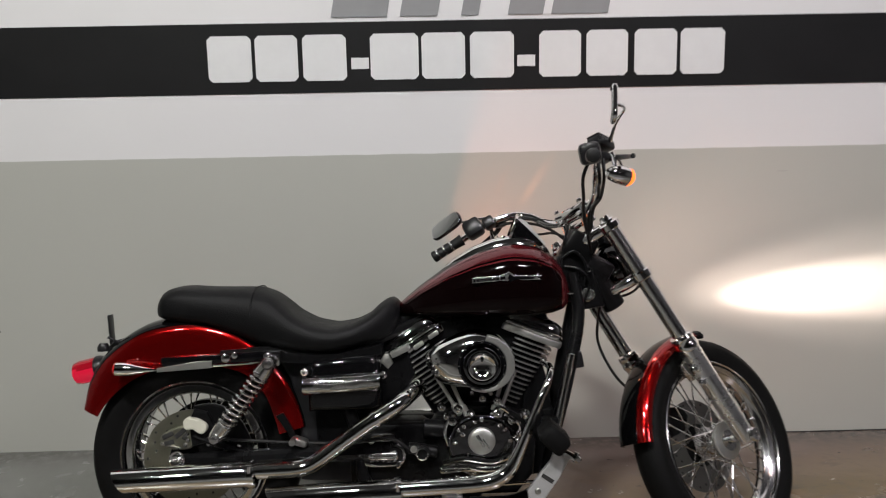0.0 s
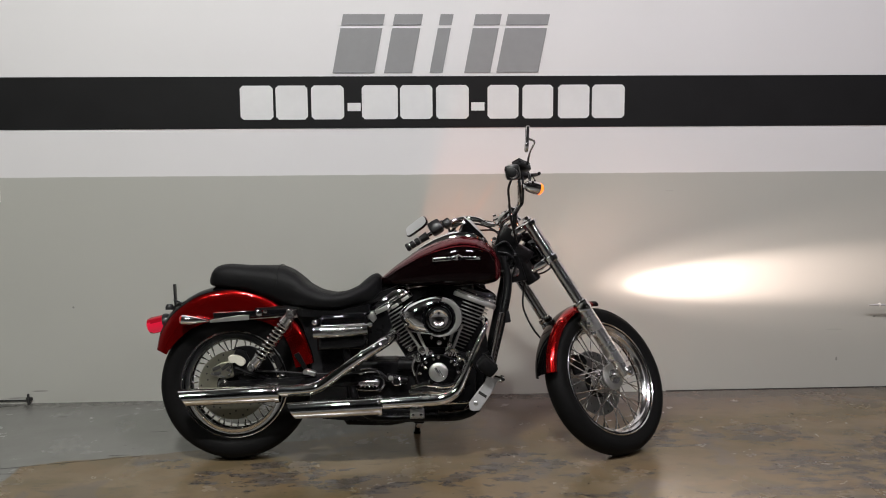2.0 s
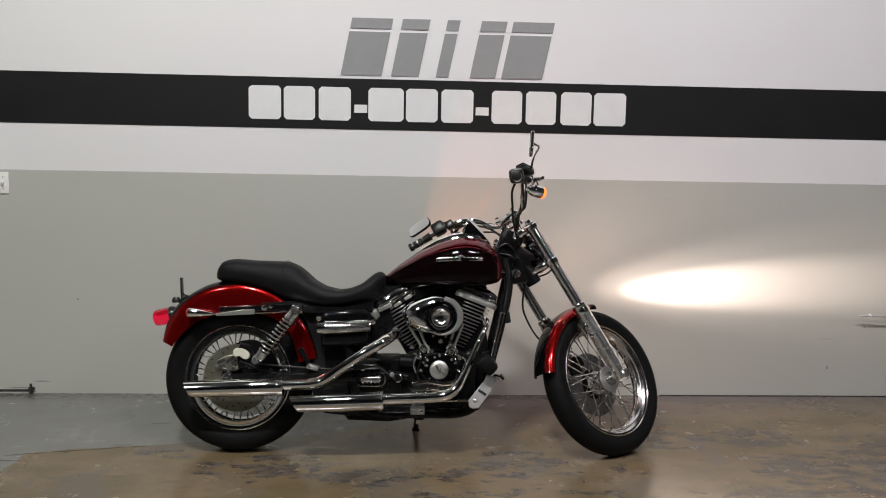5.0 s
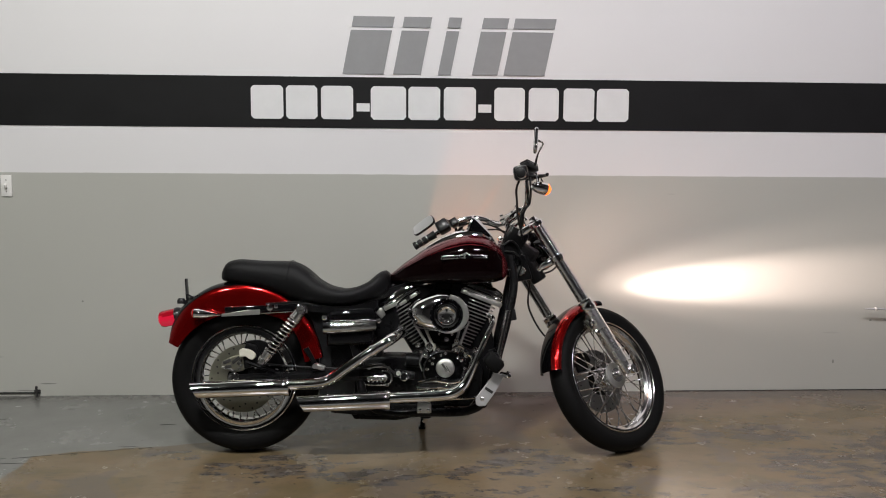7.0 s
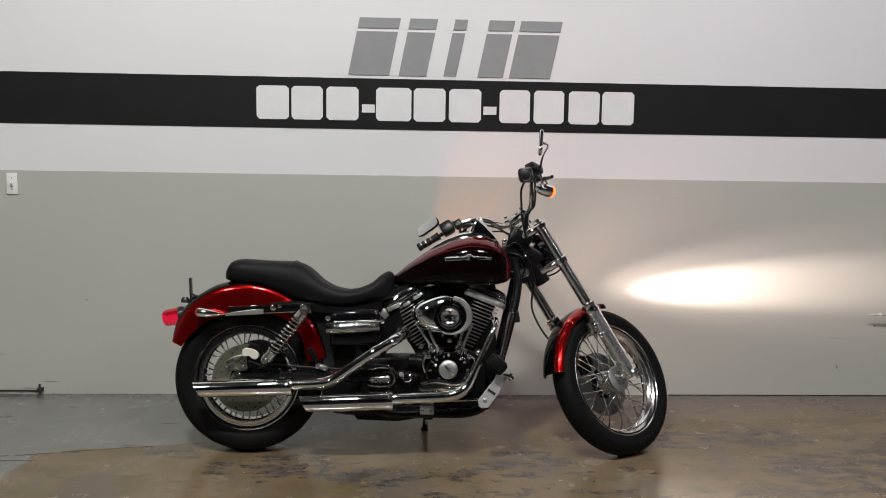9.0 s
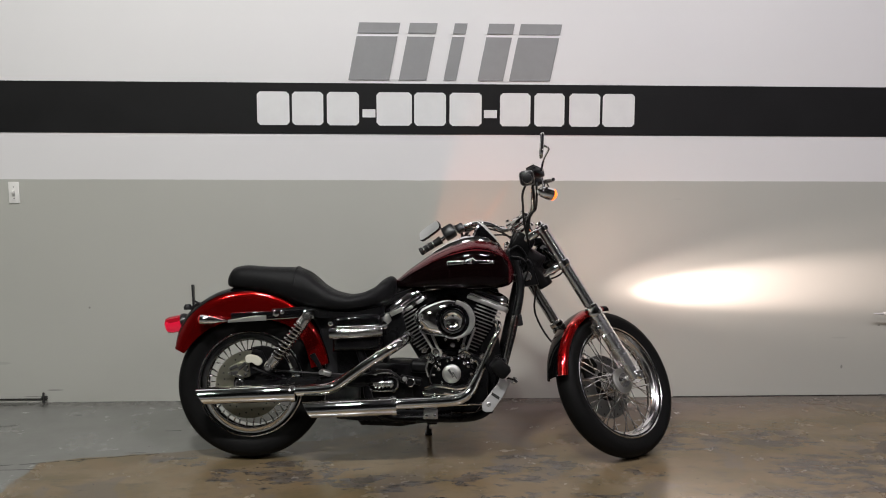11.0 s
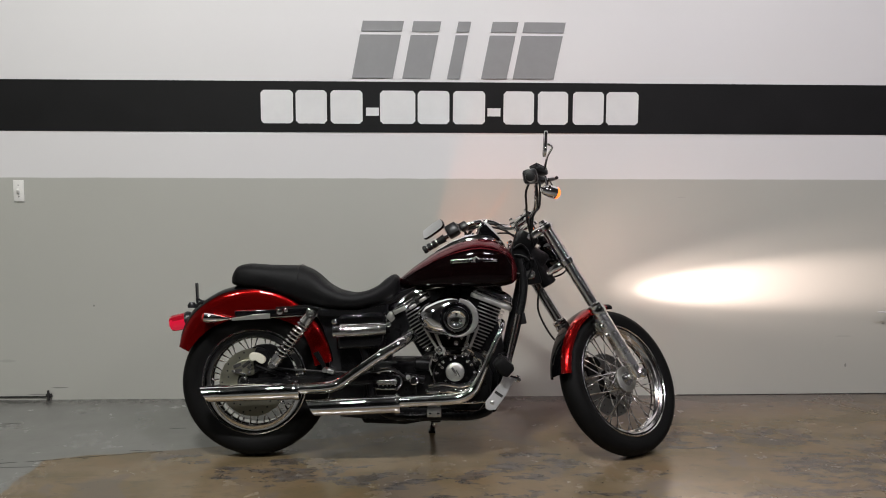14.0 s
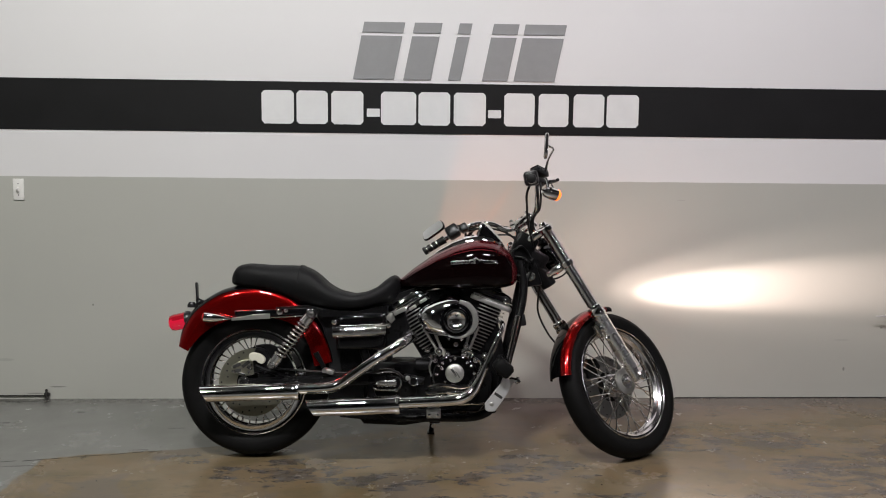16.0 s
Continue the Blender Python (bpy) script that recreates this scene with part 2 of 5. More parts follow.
    marks = stepn(nt, sc, 0.70, 0.78)
    low = stepn(nt, z, 0.25, 0.75, 0.45, 0.0)
    base = mixn(nt, mathn(nt, "MULTIPLY", marks, low), base, (0.12, 0.115, 0.105))
    wob2 = mathn(nt, "MULTIPLY", mathn(nt, "SUBTRACT", noisen(nt, tc.outputs["Object"], 30.0, 4), 0.5), 0.9)
    for mx, mz, rx_, rz_, k in ((-1.70, 0.515, 0.007, 0.007, 0.6), (-2.17, 0.215, 0.050, 0.010, 0.18), (-1.90, 0.066, 0.055, 0.004, 0.7), (-2.02, 0.030, 0.06, 0.004, 0.6), (2.42, 0.165, 0.007, 0.013, 0.6), (2.40, 0.33, 0.06, 0.006, 0.12), (2.62, 0.40, 0.01, 0.005, 0.6), (1.46, 1.10, 0.030, 0.003, 0.14), (0.93, 0.21, 0.012, 0.004, 0.6)):
        dx = mathn(nt, "DIVIDE", mathn(nt, "SUBTRACT", x, mx), rx_)
        dz = mathn(nt, "DIVIDE", mathn(nt, "SUBTRACT", z, mz), rz_)
        dd = mathn(nt, "ADD", mathn(nt, "ADD", mathn(nt, "MULTIPLY", dx, dx), mathn(nt, "MULTIPLY", dz, dz)), wob2)
        base = mixn(nt, stepn(nt, dd, 1.0, 0.3, 0.0, k), base, (0.10, 0.098, 0.090))
    link(nt, base, b.inputs["Base Color"])
    rgh = stepn(nt, fine, 0.3, 0.7, 0.36, 0.46)
    link(nt, rgh, b.inputs["Roughness"])
    bp = nt.nodes.new("ShaderNodeBump")
    bp.inputs["Strength"].default_value, bp.inputs["Distance"].default_value = 0.12, 0.004
    roll = mathn(nt, "ADD", noisen(nt, tc.outputs["Object"], 220.0, 3), mathn(nt, "MULTIPLY", big, 6.0))
    link(nt, roll, bp.inputs["Height"])
    link(nt, bp.outputs["Normal"], b.inputs["Normal"])
    return m


def floor_material():
    """Sealed concrete: grey paint beyond the slab joint, worn to tan before it, with bluish flakes left over."""
    m = bpy.data.materials.new("worn_painted_concrete")
    m.use_nodes = True
    nt = m.node_tree
    b = nt.nodes["Principled BSDF"]
    tc = nt.nodes.new("ShaderNodeTexCoord")
    obj = tc.outputs["Object"]
    sep = nt.nodes.new("ShaderNodeSeparateXYZ")
    link(nt, obj, sep.inputs[0])
    x, y = sep.outputs["X"], sep.outputs["Y"]
    mul = lambda p, q: mathn(nt, "MULTIPLY", p, q)
    plus = lambda p, q: mathn(nt, "ADD", p, q)
    n1 = noisen(nt, obj, 1.7, 8, 0.60)
    n2 = noisen(nt, obj, 4.0, 8, 0.66, 0.3)
    n3 = noisen(nt, obj, 22.0, 6, 0.65)
    n4 = noisen(nt, obj, 90.0, 3)
    mp = nt.nodes.new("ShaderNodeMapping")
    mp.inputs["Scale"].default_value = (0.9, 2.0, 1.0)
    mp.inputs["Rotation"].default_value = (0, 0, -0.10)
    link(nt, obj, mp.inputs["Vector"])
    st = mp.outputs["Vector"]
    s1 = noisen(nt, st, 7.5, 10, 0.68, 0.25)
    s2 = noisen(nt, st, 17.0, 8, 0.65, 0.2)
    s3 = noisen(nt, st, 2.2, 6, 0.55, 0.2)
    # bare concrete: tan, ochre, olive
    tan = mixn(nt, stepn(nt, n1, 0.35, 0.65), (0.190, 0.139, 0.080), (0.233, 0.177, 0.110))
    tan = mixn(nt, mul(stepn(nt, s3, 0.42, 0.60), 0.6), tan, (0.126, 0.096, 0.046))
    tan = mixn(nt, mul(stepn(nt, n2, 0.54, 0.72), 0.5), tan, (0.235, 0.196, 0.140))
    tan = mixn(nt, mul(stepn(nt, s1, 0.54, 0.66), 0.55), tan, (0.108, 0.088, 0.062))
    tan = mixn(nt, mul(stepn(nt, n3, 0.50, 0.72), 0.45), tan, (0.120, 0.100, 0.074))
    patch = noisen(nt, obj, 3.1, 5, 0.55, 0.6)
    tan = mixn(nt, mul(stepn(nt, patch, 0.54, 0.62), 0.55), tan, (0.205, 0.140, 0.075))
    tan = mixn(nt, mul(stepn(nt, patch, 0.46, 0.38), 0.50), tan, (0.148, 0.126, 0.112))
    grey = mixn(nt, stepn(nt, n2, 0.3, 0.7), (0.190, 0.192, 0.178), (0.230, 0.231, 0.215))
    # warmer to the right; the headlight's warm light is partly put into this colour
    warm = mixn(nt, stepn(nt, s3, 0.38, 0.62), (0.154, 0.114, 0.096), (0.187, 0.143, 0.122))
    grey = mixn(nt, stepn(nt, plus(x, mul(n1, 0.8)), 0.5, 1.3), grey, warm)
    # the tan field ends at the joint, and in a soft curve before the grey corner
    wob = plus(mul(mathn(nt, "SUBTRACT", n1, 0.5), 0.10), mul(mathn(nt, "SUBTRACT", n2, 0.5), 0.08))
    line = plus(plus(mul(x, 0.205), 2.437), stepn(nt, x, 0.2, 0.9, 0.0, -0.24))
    far = mathn(nt, "SUBTRACT", plus(y, wob), line)
    drift = mul(mathn(nt, "SUBTRACT", noisen(nt, obj, 0.7, 4), 0.5), stepn(nt, y, 1.6, -0.5, 0.0, 2.4))
    corner = mathn(nt, "SUBTRACT", -1.57, plus(plus(x, mul(wob, 1.5)), drift))
    far = mathn(nt, "MAXIMUM", far, corner)
    soft = stepn(nt, x, -0.6, 0.7, 0.010, 0.38)
    fr_ = nt.nodes.new("ShaderNodeMath")
    fr_.operation, fr_.use_clamp = "DIVIDE", True
    link(nt, far, fr_.inputs[0])
    link(nt, soft, fr_.inputs[1])
    col = mixn(nt, fr_.outputs[0], tan, grey)
    # where paint was left in flakes: (x, y, half width, half depth, weight)
    dx_ = plus(x, mul(mathn(nt, "SUBTRACT", n2, 0.5), 0.25))
    dy_ = plus(y, mul(mathn(nt, "SUBTRACT", s1, 0.5), 0.15))
    area = None
    for fx, fy, rx_, ry_, k in ((-0.96, 2.12, 0.14, 0.06, 0.8), (-0.48, 1.97, 0.34, 0.15, 1.0), (-0.20, 1.86, 0.30, 0.10, 0.9), (0.52, 2.02, 0.26, 0.14, 1.0), (0.35, 1.90, 0.40, 0.08, 0.7), (0.90, 1.95, 0.3, 0.06, 0.5), (0.60, 1.68, 0.7, 0.08, 0.7)):
        ex = mathn(nt, "DIVIDE", mathn(nt, "SUBTRACT", dx_, fx), rx_)
        ey = mathn(nt, "DIVIDE", mathn(nt, "SUBTRACT", dy_, fy), ry_)
        d = stepn(nt, plus(mul(ex, ex), mul(ey, ey)), 1.3, 0.1, 0.0, k)
        area = d if area is None else mathn(nt, "MAXIMUM", area, d)
    level = plus(s1, mul(area, 0.12))
    flake = mul(stepn(nt, level, 0.592, 0.602), stepn(nt, area, 0.05, 0.2))
    tone = mixn(nt, stepn(nt, s2, 0.36, 0.56), (0.112, 0.115, 0.126), (0.040, 0.040, 0.046))
    col = mixn(nt, mul(flake, stepn(nt, n3, 0.25, 0.60, 0.95, 0.5)), col, tone)
    rim = mul(mul(stepn(nt, level, 0.588, 0.600), stepn(nt, level, 0.626, 0.606)), stepn(nt, s2, 0.52, 0.60))
    rim = mul(rim, stepn(nt, area, 0.05, 0.2))
    col = mixn(nt, mul(rim, 0.9), col, (0.022, 0.020, 0.021))
    # purple-grey haze of old paint further along
    old = None
    for fx, fy, rx_, ry_, k in ((1.74, 2.32, 0.26, 0.16, 0.9), (1.78, 1.95, 0.32, 0.20, 1.0), (1.75, 1.68, 0.5, 0.10, 0.9), (1.25, 2.30, 0.45, 0.14, 0.6), (2.3, 1.9, 0.4, 0.5, 0.8)):
        ex = mathn(nt, "DIVIDE", mathn(nt, "SUBTRACT", dx_, fx), rx_)
        ey = mathn(nt, "DIVIDE", mathn(nt, "SUBTRACT", dy_, fy), ry_)
        d = stepn(nt, plus(mul(ex, ex), mul(ey, ey)), 1.3, 0.1, 0.0, k)
        old = d if old is None else mathn(nt, "MAXIMUM", old, d)
    haze = mul(stepn(nt, plus(s1, mul(old, 0.12)), 0.50, 0.68), stepn(nt, old, 0.05, 0.5))
    col = mixn(nt, mul(haze, 0.8), col, mixn(nt, stepn(nt, s2, 0.4, 0.6), (0.100, 0.088, 0.086), (0.062, 0.054, 0.055)))
    # short dark scratches, chips and specks
    ridge = mathn(nt, "ABSOLUTE", mathn(nt, "SUBTRACT", noisen(nt, st, 4.2, 4, 0.5, 0.3), 0.5))
    crack = mul(stepn(nt, ridge, 0.007, 0.002), stepn(nt, s2, 0.58, 0.66))
    chips = mul(stepn(nt, noisen(nt, st, 26.0, 5, 0.6), 0.66, 0.70), stepn(nt, plus(n1, mul(area, 0.22)), 0.54, 0.62))
    col = mixn(nt, mul(mathn(nt, "MAXIMUM", crack, chips), 0.8), col, (0.026, 0.024, 0.024))
    # a darker strip along the wall foot, broken up by noise
    foot = mul(stepn(nt, y, 2.82, 2.98), 0.75)
    col = mixn(nt, mul(foot, stepn(nt, n3, 0.3, 0.6)), col, (0.082, 0.077, 0.068))
    # unseen near floor coloured grey, then dark: an unlit room's shade for chrome reflections
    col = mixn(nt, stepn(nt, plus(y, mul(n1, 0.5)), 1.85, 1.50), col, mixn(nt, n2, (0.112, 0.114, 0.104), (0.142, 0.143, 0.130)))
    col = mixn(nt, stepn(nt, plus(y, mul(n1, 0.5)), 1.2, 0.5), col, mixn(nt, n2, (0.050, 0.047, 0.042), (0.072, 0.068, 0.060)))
    tone = nt.nodes.new("ShaderNodeVectorMath")
    tone.operation = "SCALE"
    tone.inputs["Scale"].default_value = 0.77
    link(nt, col, tone.inputs[0])
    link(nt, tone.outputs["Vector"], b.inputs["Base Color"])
    rg = stepn(nt, n2, 0.3, 0.7, 0.15, 0.30)
    rg = mathn(nt, "MAXIMUM", rg, stepn(nt, y, 1.4, 0.4, 0.0, 0.75))
    link(nt, rg, b.inputs["Roughness"])
    b.inputs["Specular IOR Level"].default_value = 0.70
    bp = nt.nodes.new("ShaderNodeBump")
    bp.inputs["Strength"].default_value, bp.inputs["Distance"].default_value = 0.05, 0.006
    link(nt, plus(plus(n3, mul(n4, 0.4)), mul(flake, 0.25)), bp.inputs["Height"])
    link(nt, bp.outputs["Normal"], b.inputs["Normal"])
    return m


wall_paint = wall_material()
floor_paint = floor_material()
# colours of unseen surfaces: dark for the chrome, paler west for the far mirror
room_paint = mat("unseen_dark_wall", (0.07, 0.07, 0.07), rough=0.6, var=0.08, var_scale=2, bump=0.05)
pale_paint = mat("unseen_paler_wall", (0.17, 0.17, 0.165), rough=0.6, var=0.05, var_scale=2, bump=0.05)
ceiling_paint = mat("unseen_dark_ceiling", (0.035, 0.035, 0.036), rough=0.8, var=0.15, var_scale=3)

# ---- the room ----
X0, X1, YB, YW, H = -6.5, 7.5, -11.0, 3.0, 6.0
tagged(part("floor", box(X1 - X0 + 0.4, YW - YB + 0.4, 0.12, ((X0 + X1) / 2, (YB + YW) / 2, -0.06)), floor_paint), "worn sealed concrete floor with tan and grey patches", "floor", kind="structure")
tagged(part("wall_north", box(X1 - X0, 0.18, H, ((X0 + X1) / 2, YW + 0.09, H / 2)), wall_paint), "white painted wall with a grey lower part", "wall", kind="structure")
# unseen walls and ceiling are added to close the room with dark reflections
for nm, sx, sy, cx, cy in (("wall_south", X1 - X0, 0.18, (X0 + X1) / 2, YB - 0.09), ("wall_west", 0.18, YW - YB, X0 - 0.09, (YB + YW) / 2), ("wall_east", 0.18, YW - YB, X1 + 0.09, (YB + YW) / 2)):
    tagged(part(nm, box(sx, sy, H, (cx, cy, H / 2)), pale_paint if nm == "wall_west" else room_paint), "unseen paler wall closing the room" if nm == "wall_west" else "unseen dark grey wall closing the room", "wall", kind="structure")
tagged(part("ceiling", box(X1 - X0, YW - YB, 0.15, ((X0 + X1) / 2, (YB + YW) / 2, H + 0.075)), ceiling_paint), "unseen dark ceiling closing the room", "ceiling", kind="structure")

# the black band with its white bars, and the grey shapes above it
BAND0, BAND1 = 1.440, 1.704
tagged(part("wall_stripe", box(X1 - X0 - 0.02, 0.003, BAND1 - BAND0, ((X0 + X1) / 2, YW - 0.0015, (BAND0 + BAND1) / 2)), band_black), "matt black band running along the white wall", "wall stripe", kind="structure")


def slanted(x0, x1, z0, z1, lean):
    """A sheared flat bar: x0..x1 at z0, leaning to +x with height."""
    s = lean * (z1 - z0)
    return plate([(x0, z0), (x1, z0), (x1 + s, z1), (x0 + s, z1)], YW - 0.0045, YW)


number_row = tagged(new("number_lettering"), "row of white number bars on the black band", "wall lettering")
number_row.location = (0, 0, 0)
DIGITS = ((-0.791, -0.623), (-0.609, -0.446), (-0.427, -0.259), (-0.167, 0.019), (0.031, 0.199), (0.218, 0.388), (0.486, 0.648), (0.669, 0.830), (0.856, 1.021), (1.035, 1.207))
for a, b in DIGITS:
    bar = plate([(a, 1.500), (a + 0.015, 1.485), (b - 0.015, 1.485), (b, 1.500), (b, 1.643), (b - 0.015, 1.658), (a + 0.015, 1.658), (a, 1.643)], YW - 0.0055, YW - 0.003)
    part("bar", bar, bar_white, number_row)
for a, b in ((-0.241, -0.173), (0.401, 0.470)):
    part("dash", plate([(a, 1.527), (b, 1.527), (b, 1.569), (a, 1.569)], YW - 0.0055, YW - 0.003), bar_white, number_row)

sign = tagged(new("wall_sign_shapes"), "row of slanted grey blocks on the white wall", "wall sign")
for a, b in ((-0.314, -0.10), (-0.05, 0.095), (0.185, 0.252), (0.365, 0.500), (0.532, 0.750)):
    w = b - a
    part("sign_block", slanted(a, b, 1.721, 1.946, 0.20), bar_grey, sign)
    part("sign_top_bar", slanted(a + 0.049, b + 0.049, 1.962, 2.016, 0.20), bar_grey, sign)

# ---- things on the wall and at its foot ----
sw = tagged(part("light_switch", box(0.056, 0.007, 0.112, (-2.060, YW - 0.0035, 1.127), 0.003), white_plastic), "white plastic light switch plate on the grey wall", "light switch")
part("toggle", box(0.010, 0.020, 0.022, (-2.060, YW - 0.013, 1.127), 0.003, (25, 0, 0)), white_plastic, sw)
for dz in (-0.030, 0.030):
    part("screw", lathe([(0, 0), (0.004, 0), (0.003, 0.0015), (0, 0.002)], pose(-2.060, YW - 0.0065, 1.127 + dz, 90), 10), brown_steel, sw)
# black strip puts the shade of the gap at the wall foot into colour
tagged(part("wall_gap_strip", box(4.0, 0.008, 0.007, (-3.955, YW - 0.004, 0.018), 0.002), dark_gap), "dark strip along the wall foot in place of the gap's shade", "floor seal", kind="structure")
tagged(part("wall_gap_strip", box(5.5, 0.004, 0.004, (4.22, YW - 0.002, 0.002), 0.001), dark_gap), "thin dark joint along the wall foot", "floor seal", kind="structure")
bolt = tagged(part("floor_bolt", rod((-1.955, YW - 0.02, 0.0), (-1.955, YW - 0.02, 0.058), 0.006, seg=12, bev=0.002), dark_gap), "dark steel drop bolt standing at the wall foot", "bolt")
part("bolt_plate", box(0.030, 0.014, 0.018, (-1.957, YW - 0.007, 0.026), 0.002), dark_gap, bolt)
hook = tagged(part("wall_hook", tube([(3.20, YW - 0.004, 0.468), (3.17, YW - 0.045, 0.468), (2.90, YW - 0.055, 0.470), (2.66, YW - 0.055, 0.473), (2.60, YW - 0.055, 0.475), (2.555, YW - 0.05, 0.474)], [0.005, 0.005, 0.005, 0.006, 0.006, 0.003], 12), pedal_metal), "long thin bright metal lever on the grey wall", "lever")
part("rose", lathe([(0, 0), (0.014, 0), (0.014, 0.005), (0.010, 0.008), (0, 0.008)], pose(3.20, YW, 0.468, 90), 20), brown_steel, hook)
part("collar", lathe([(0.007, -0.006), (0.010, -0.003), (0.010, 0.003), (0.007, 0.006)], aim((2.612, YW - 0.055, 0.4755), (2.66, YW - 0.05, 0.478)), 14), white_plastic, hook)

# a sawn joint in the slab, filled with dirt, broken in places
joint = tagged(new("floor_joint"), "narrow dark sawn joint in the concrete", "floor joint", kind="structure")
rng = random.Random(4)
jx = -2.6
while jx < -0.70:
    ln = rng.uniform(0.04, 0.15)
    if rng.random() < 0.85:
        mid = jx + ln / 2
        jy = 2.437 + mid * 0.205 + rng.uniform(-0.004, 0.004)
        wide = rng.uniform(0.0025, 0.0055)
        piece = plate([(-ln / 2, 0.0), (-ln / 4, wide * 0.5), (ln / 4, wide * 0.35), (ln / 2, 0.0), (ln / 5, -wide * 0.5), (-ln / 3, -wide * 0.4)], 0.0, 0.0016)
        part("joint_filler", moved(piece, pose(mid, jy, -0.0004, 0, 0, 11.6 + rng.uniform(-2, 2)) @ pose(0, 0, 0, 90)), dark_gap, joint)
    jx += ln + rng.uniform(0.004, 0.05)


for (sx0, sy0), (sx1, sy1) in (((-2.017, 2.598), (-1.915, 2.613)), ((-1.729, 2.034), (-1.546, 2.041)), ((-1.701, 2.757), (-1.662, 2.766)), ((-1.255, 2.218), (-1.169, 2.223)), ((-1.169, 2.510), (-1.090, 2.516))):
    ln = math.hypot(sx1 - sx0, sy1 - sy0)
    cut = plate([(-ln / 2, 0.0), (-ln / 5, 0.0022), (ln / 4, 0.0016), (ln / 2, 0.0), (ln / 6, -0.0018), (-ln / 3, -0.0014)], 0.0, 0.0012)
    part("scratch", moved(cut, pose((sx0 + sx1) / 2, (sy0 + sy1) / 2, -0.0004, 0, 0, math.degrees(math.atan2(sy1 - sy0, sx1 - sx0))) @ pose(0, 0, 0, 90)), dark_gap, joint, "short dark scratch")

# ---- ceiling lamps ----
def bay_light(x, y, z, tilt, watts, half=0.57, turn=0, tint=(0.98, 0.98, 0.98)):
    """A hanging four-tube bay light."""
    ob = tagged(part("bay_light", join(box(0.46, 2 * half + 0.06, 0.03, (0, 0, 0.075), 0.008), box(0.10, 1.7 * half, 0.05, (0, 0, 0.11), 0.01)), fixture_white), "unseen white four-tube fluorescent bay light hanging from the ceiling", "ceiling light", "bay lights")
    for k in range(4):
        part("fluorescent_tube", rod((-0.165 + 0.11 * k, -half, 0.03), (-0.165 + 0.11 * k, half, 0.03), 0.012, seg=10), tube_glow, ob)
    spin = pose(0, 0, 0, tilt) @ pose(0, 0, 0, 0, 0, turn)
    up = spin.inverted()
    for dy in (-0.75 * half, 0.75 * half):
        foot = Vector((0, dy, 0.13))
        rise = H - z - (spin @ foot).z
        part("hanger", rod(foot, foot + up @ Vector((0, 0, rise)), 0.005, seg=6), brown_steel, ob)
    ob.matrix_basis = pose(x, y, z) @ spin
    data = bpy.data.lights.new("tube_lamp", "AREA")
    data.shape, data.size, data.size_y, data.energy, data.color = "RECTANGLE", 0.16 if turn else 0.40, 2 * half, watts, tint
    lamp = new("tube_lamp", data)
    lamp.matrix_basis = pose(x, y, z) @ spin @ pose(0, 0, 0.005)
    return ob


# two tilted floods are added unseen for even wall light; tints colour each side
GREENISH, PINKISH = (0.975, 0.995, 0.89), (0.975, 0.908, 0.985)
for lx, ly, lz, tilt, watts, half, turn, tint in ((-0.9, -0.85, 5.2, 14, 1.80 * LAMP_W, 0.40, 90, (0.98, 0.978, 0.955)), (1.9, -0.85, 5.2, 14, 0.95 * LAMP_W, 0.40, 90, PINKISH), (-3.0, -2.0, 4.7, 58, 0.71 * FLOOD_W, 0.20, 0, GREENISH), (4.2, -2.6, 4.5, 72, 0.57 * FLOOD_W, 0.20, 0, PINKISH)):
    bay_light(lx, ly, lz, tilt, watts, half, turn, tint)


# ---- the motorcycle ----
# Its own axes: x ahead, y to its left, z up; it stands leaning on its kickstand.
bike = tagged(new("motorcycle"), "red and black cruiser motorcycle with chrome trim, leaning on its kickstand", "motorcycle")
BIKE = Matrix.Translation((-0.6842, 2.1695, 0.0)) @ Matrix.Rotation(-0.0190, 4, "Z") @ Matrix.Rotation(-0.1475, 4, "X")
bike.matrix_basis = BIKE
RAKE = radians(32.5)
HEAD = Vector((1.7649, 0, 0))
STEER = Matrix.Translation(HEAD) @ Matrix.Rotation(0.6741, 4, Vector((-math.sin(RAKE), 0, math.cos(RAKE)))) @ Matrix.Translation(-HEAD)
RW, FW = Vector((0, 0, 0.324)), Vector((1.628, 0, 0.316))


def bp(name, bm, material, label="", smooth=35.0, turned=False, under=None):
    """A part of the motorcycle; turned: it turns with the steering."""
    ob = part(name, bm, material, under or bike, label, smooth)
    if turned and under is None:
        ob.matrix_basis = STEER
    return ob


def axle(c, y=0.0):
    return pose(c.x, y, c.z, -90)


def wheel(name, c, tyre_r, half, rim_r, rim_in, hub_r, flange, turned, label):
    hub = bp(name, lathe([(0.012, -flange - 0.022), (hub_r * 0.6, -flange - 0.022), (hub_r * 0.72, -flange - 0.004), (hub_r, -flange), (hub_r, -flange + 0.007), (hub_r * 0.66, -flange + 0.012), (hub_r * 0.55, 0), (hub_r * 0.66, flange - 0.012), (hub_r, flange - 0.007), (hub_r, flange), (hub_r * 0.7, flange + 0.004), (hub_r * 0.6, flange + 0.02), (0.012, flange + 0.02)], axle(c), 40), polished, label, turned=turned)
    hw = half * 0.74
    tp = [(rim_r - 0.012, -hw), (rim_r + 0.004, -hw - 0.004), (rim_r + 0.022, -half * 0.93), ((rim_r + tyre_r) / 2, -half), (tyre_r - 0.030, -half * 0.95), (tyre_r - 0.016, -half * 0.80), (tyre_r - 0.007, -half * 0.55), (tyre_r - 0.0015, -half * 0.28), (tyre_r, 0)]
    tp = tp + [(r, -y) for r, y in tp[-2::-1]]
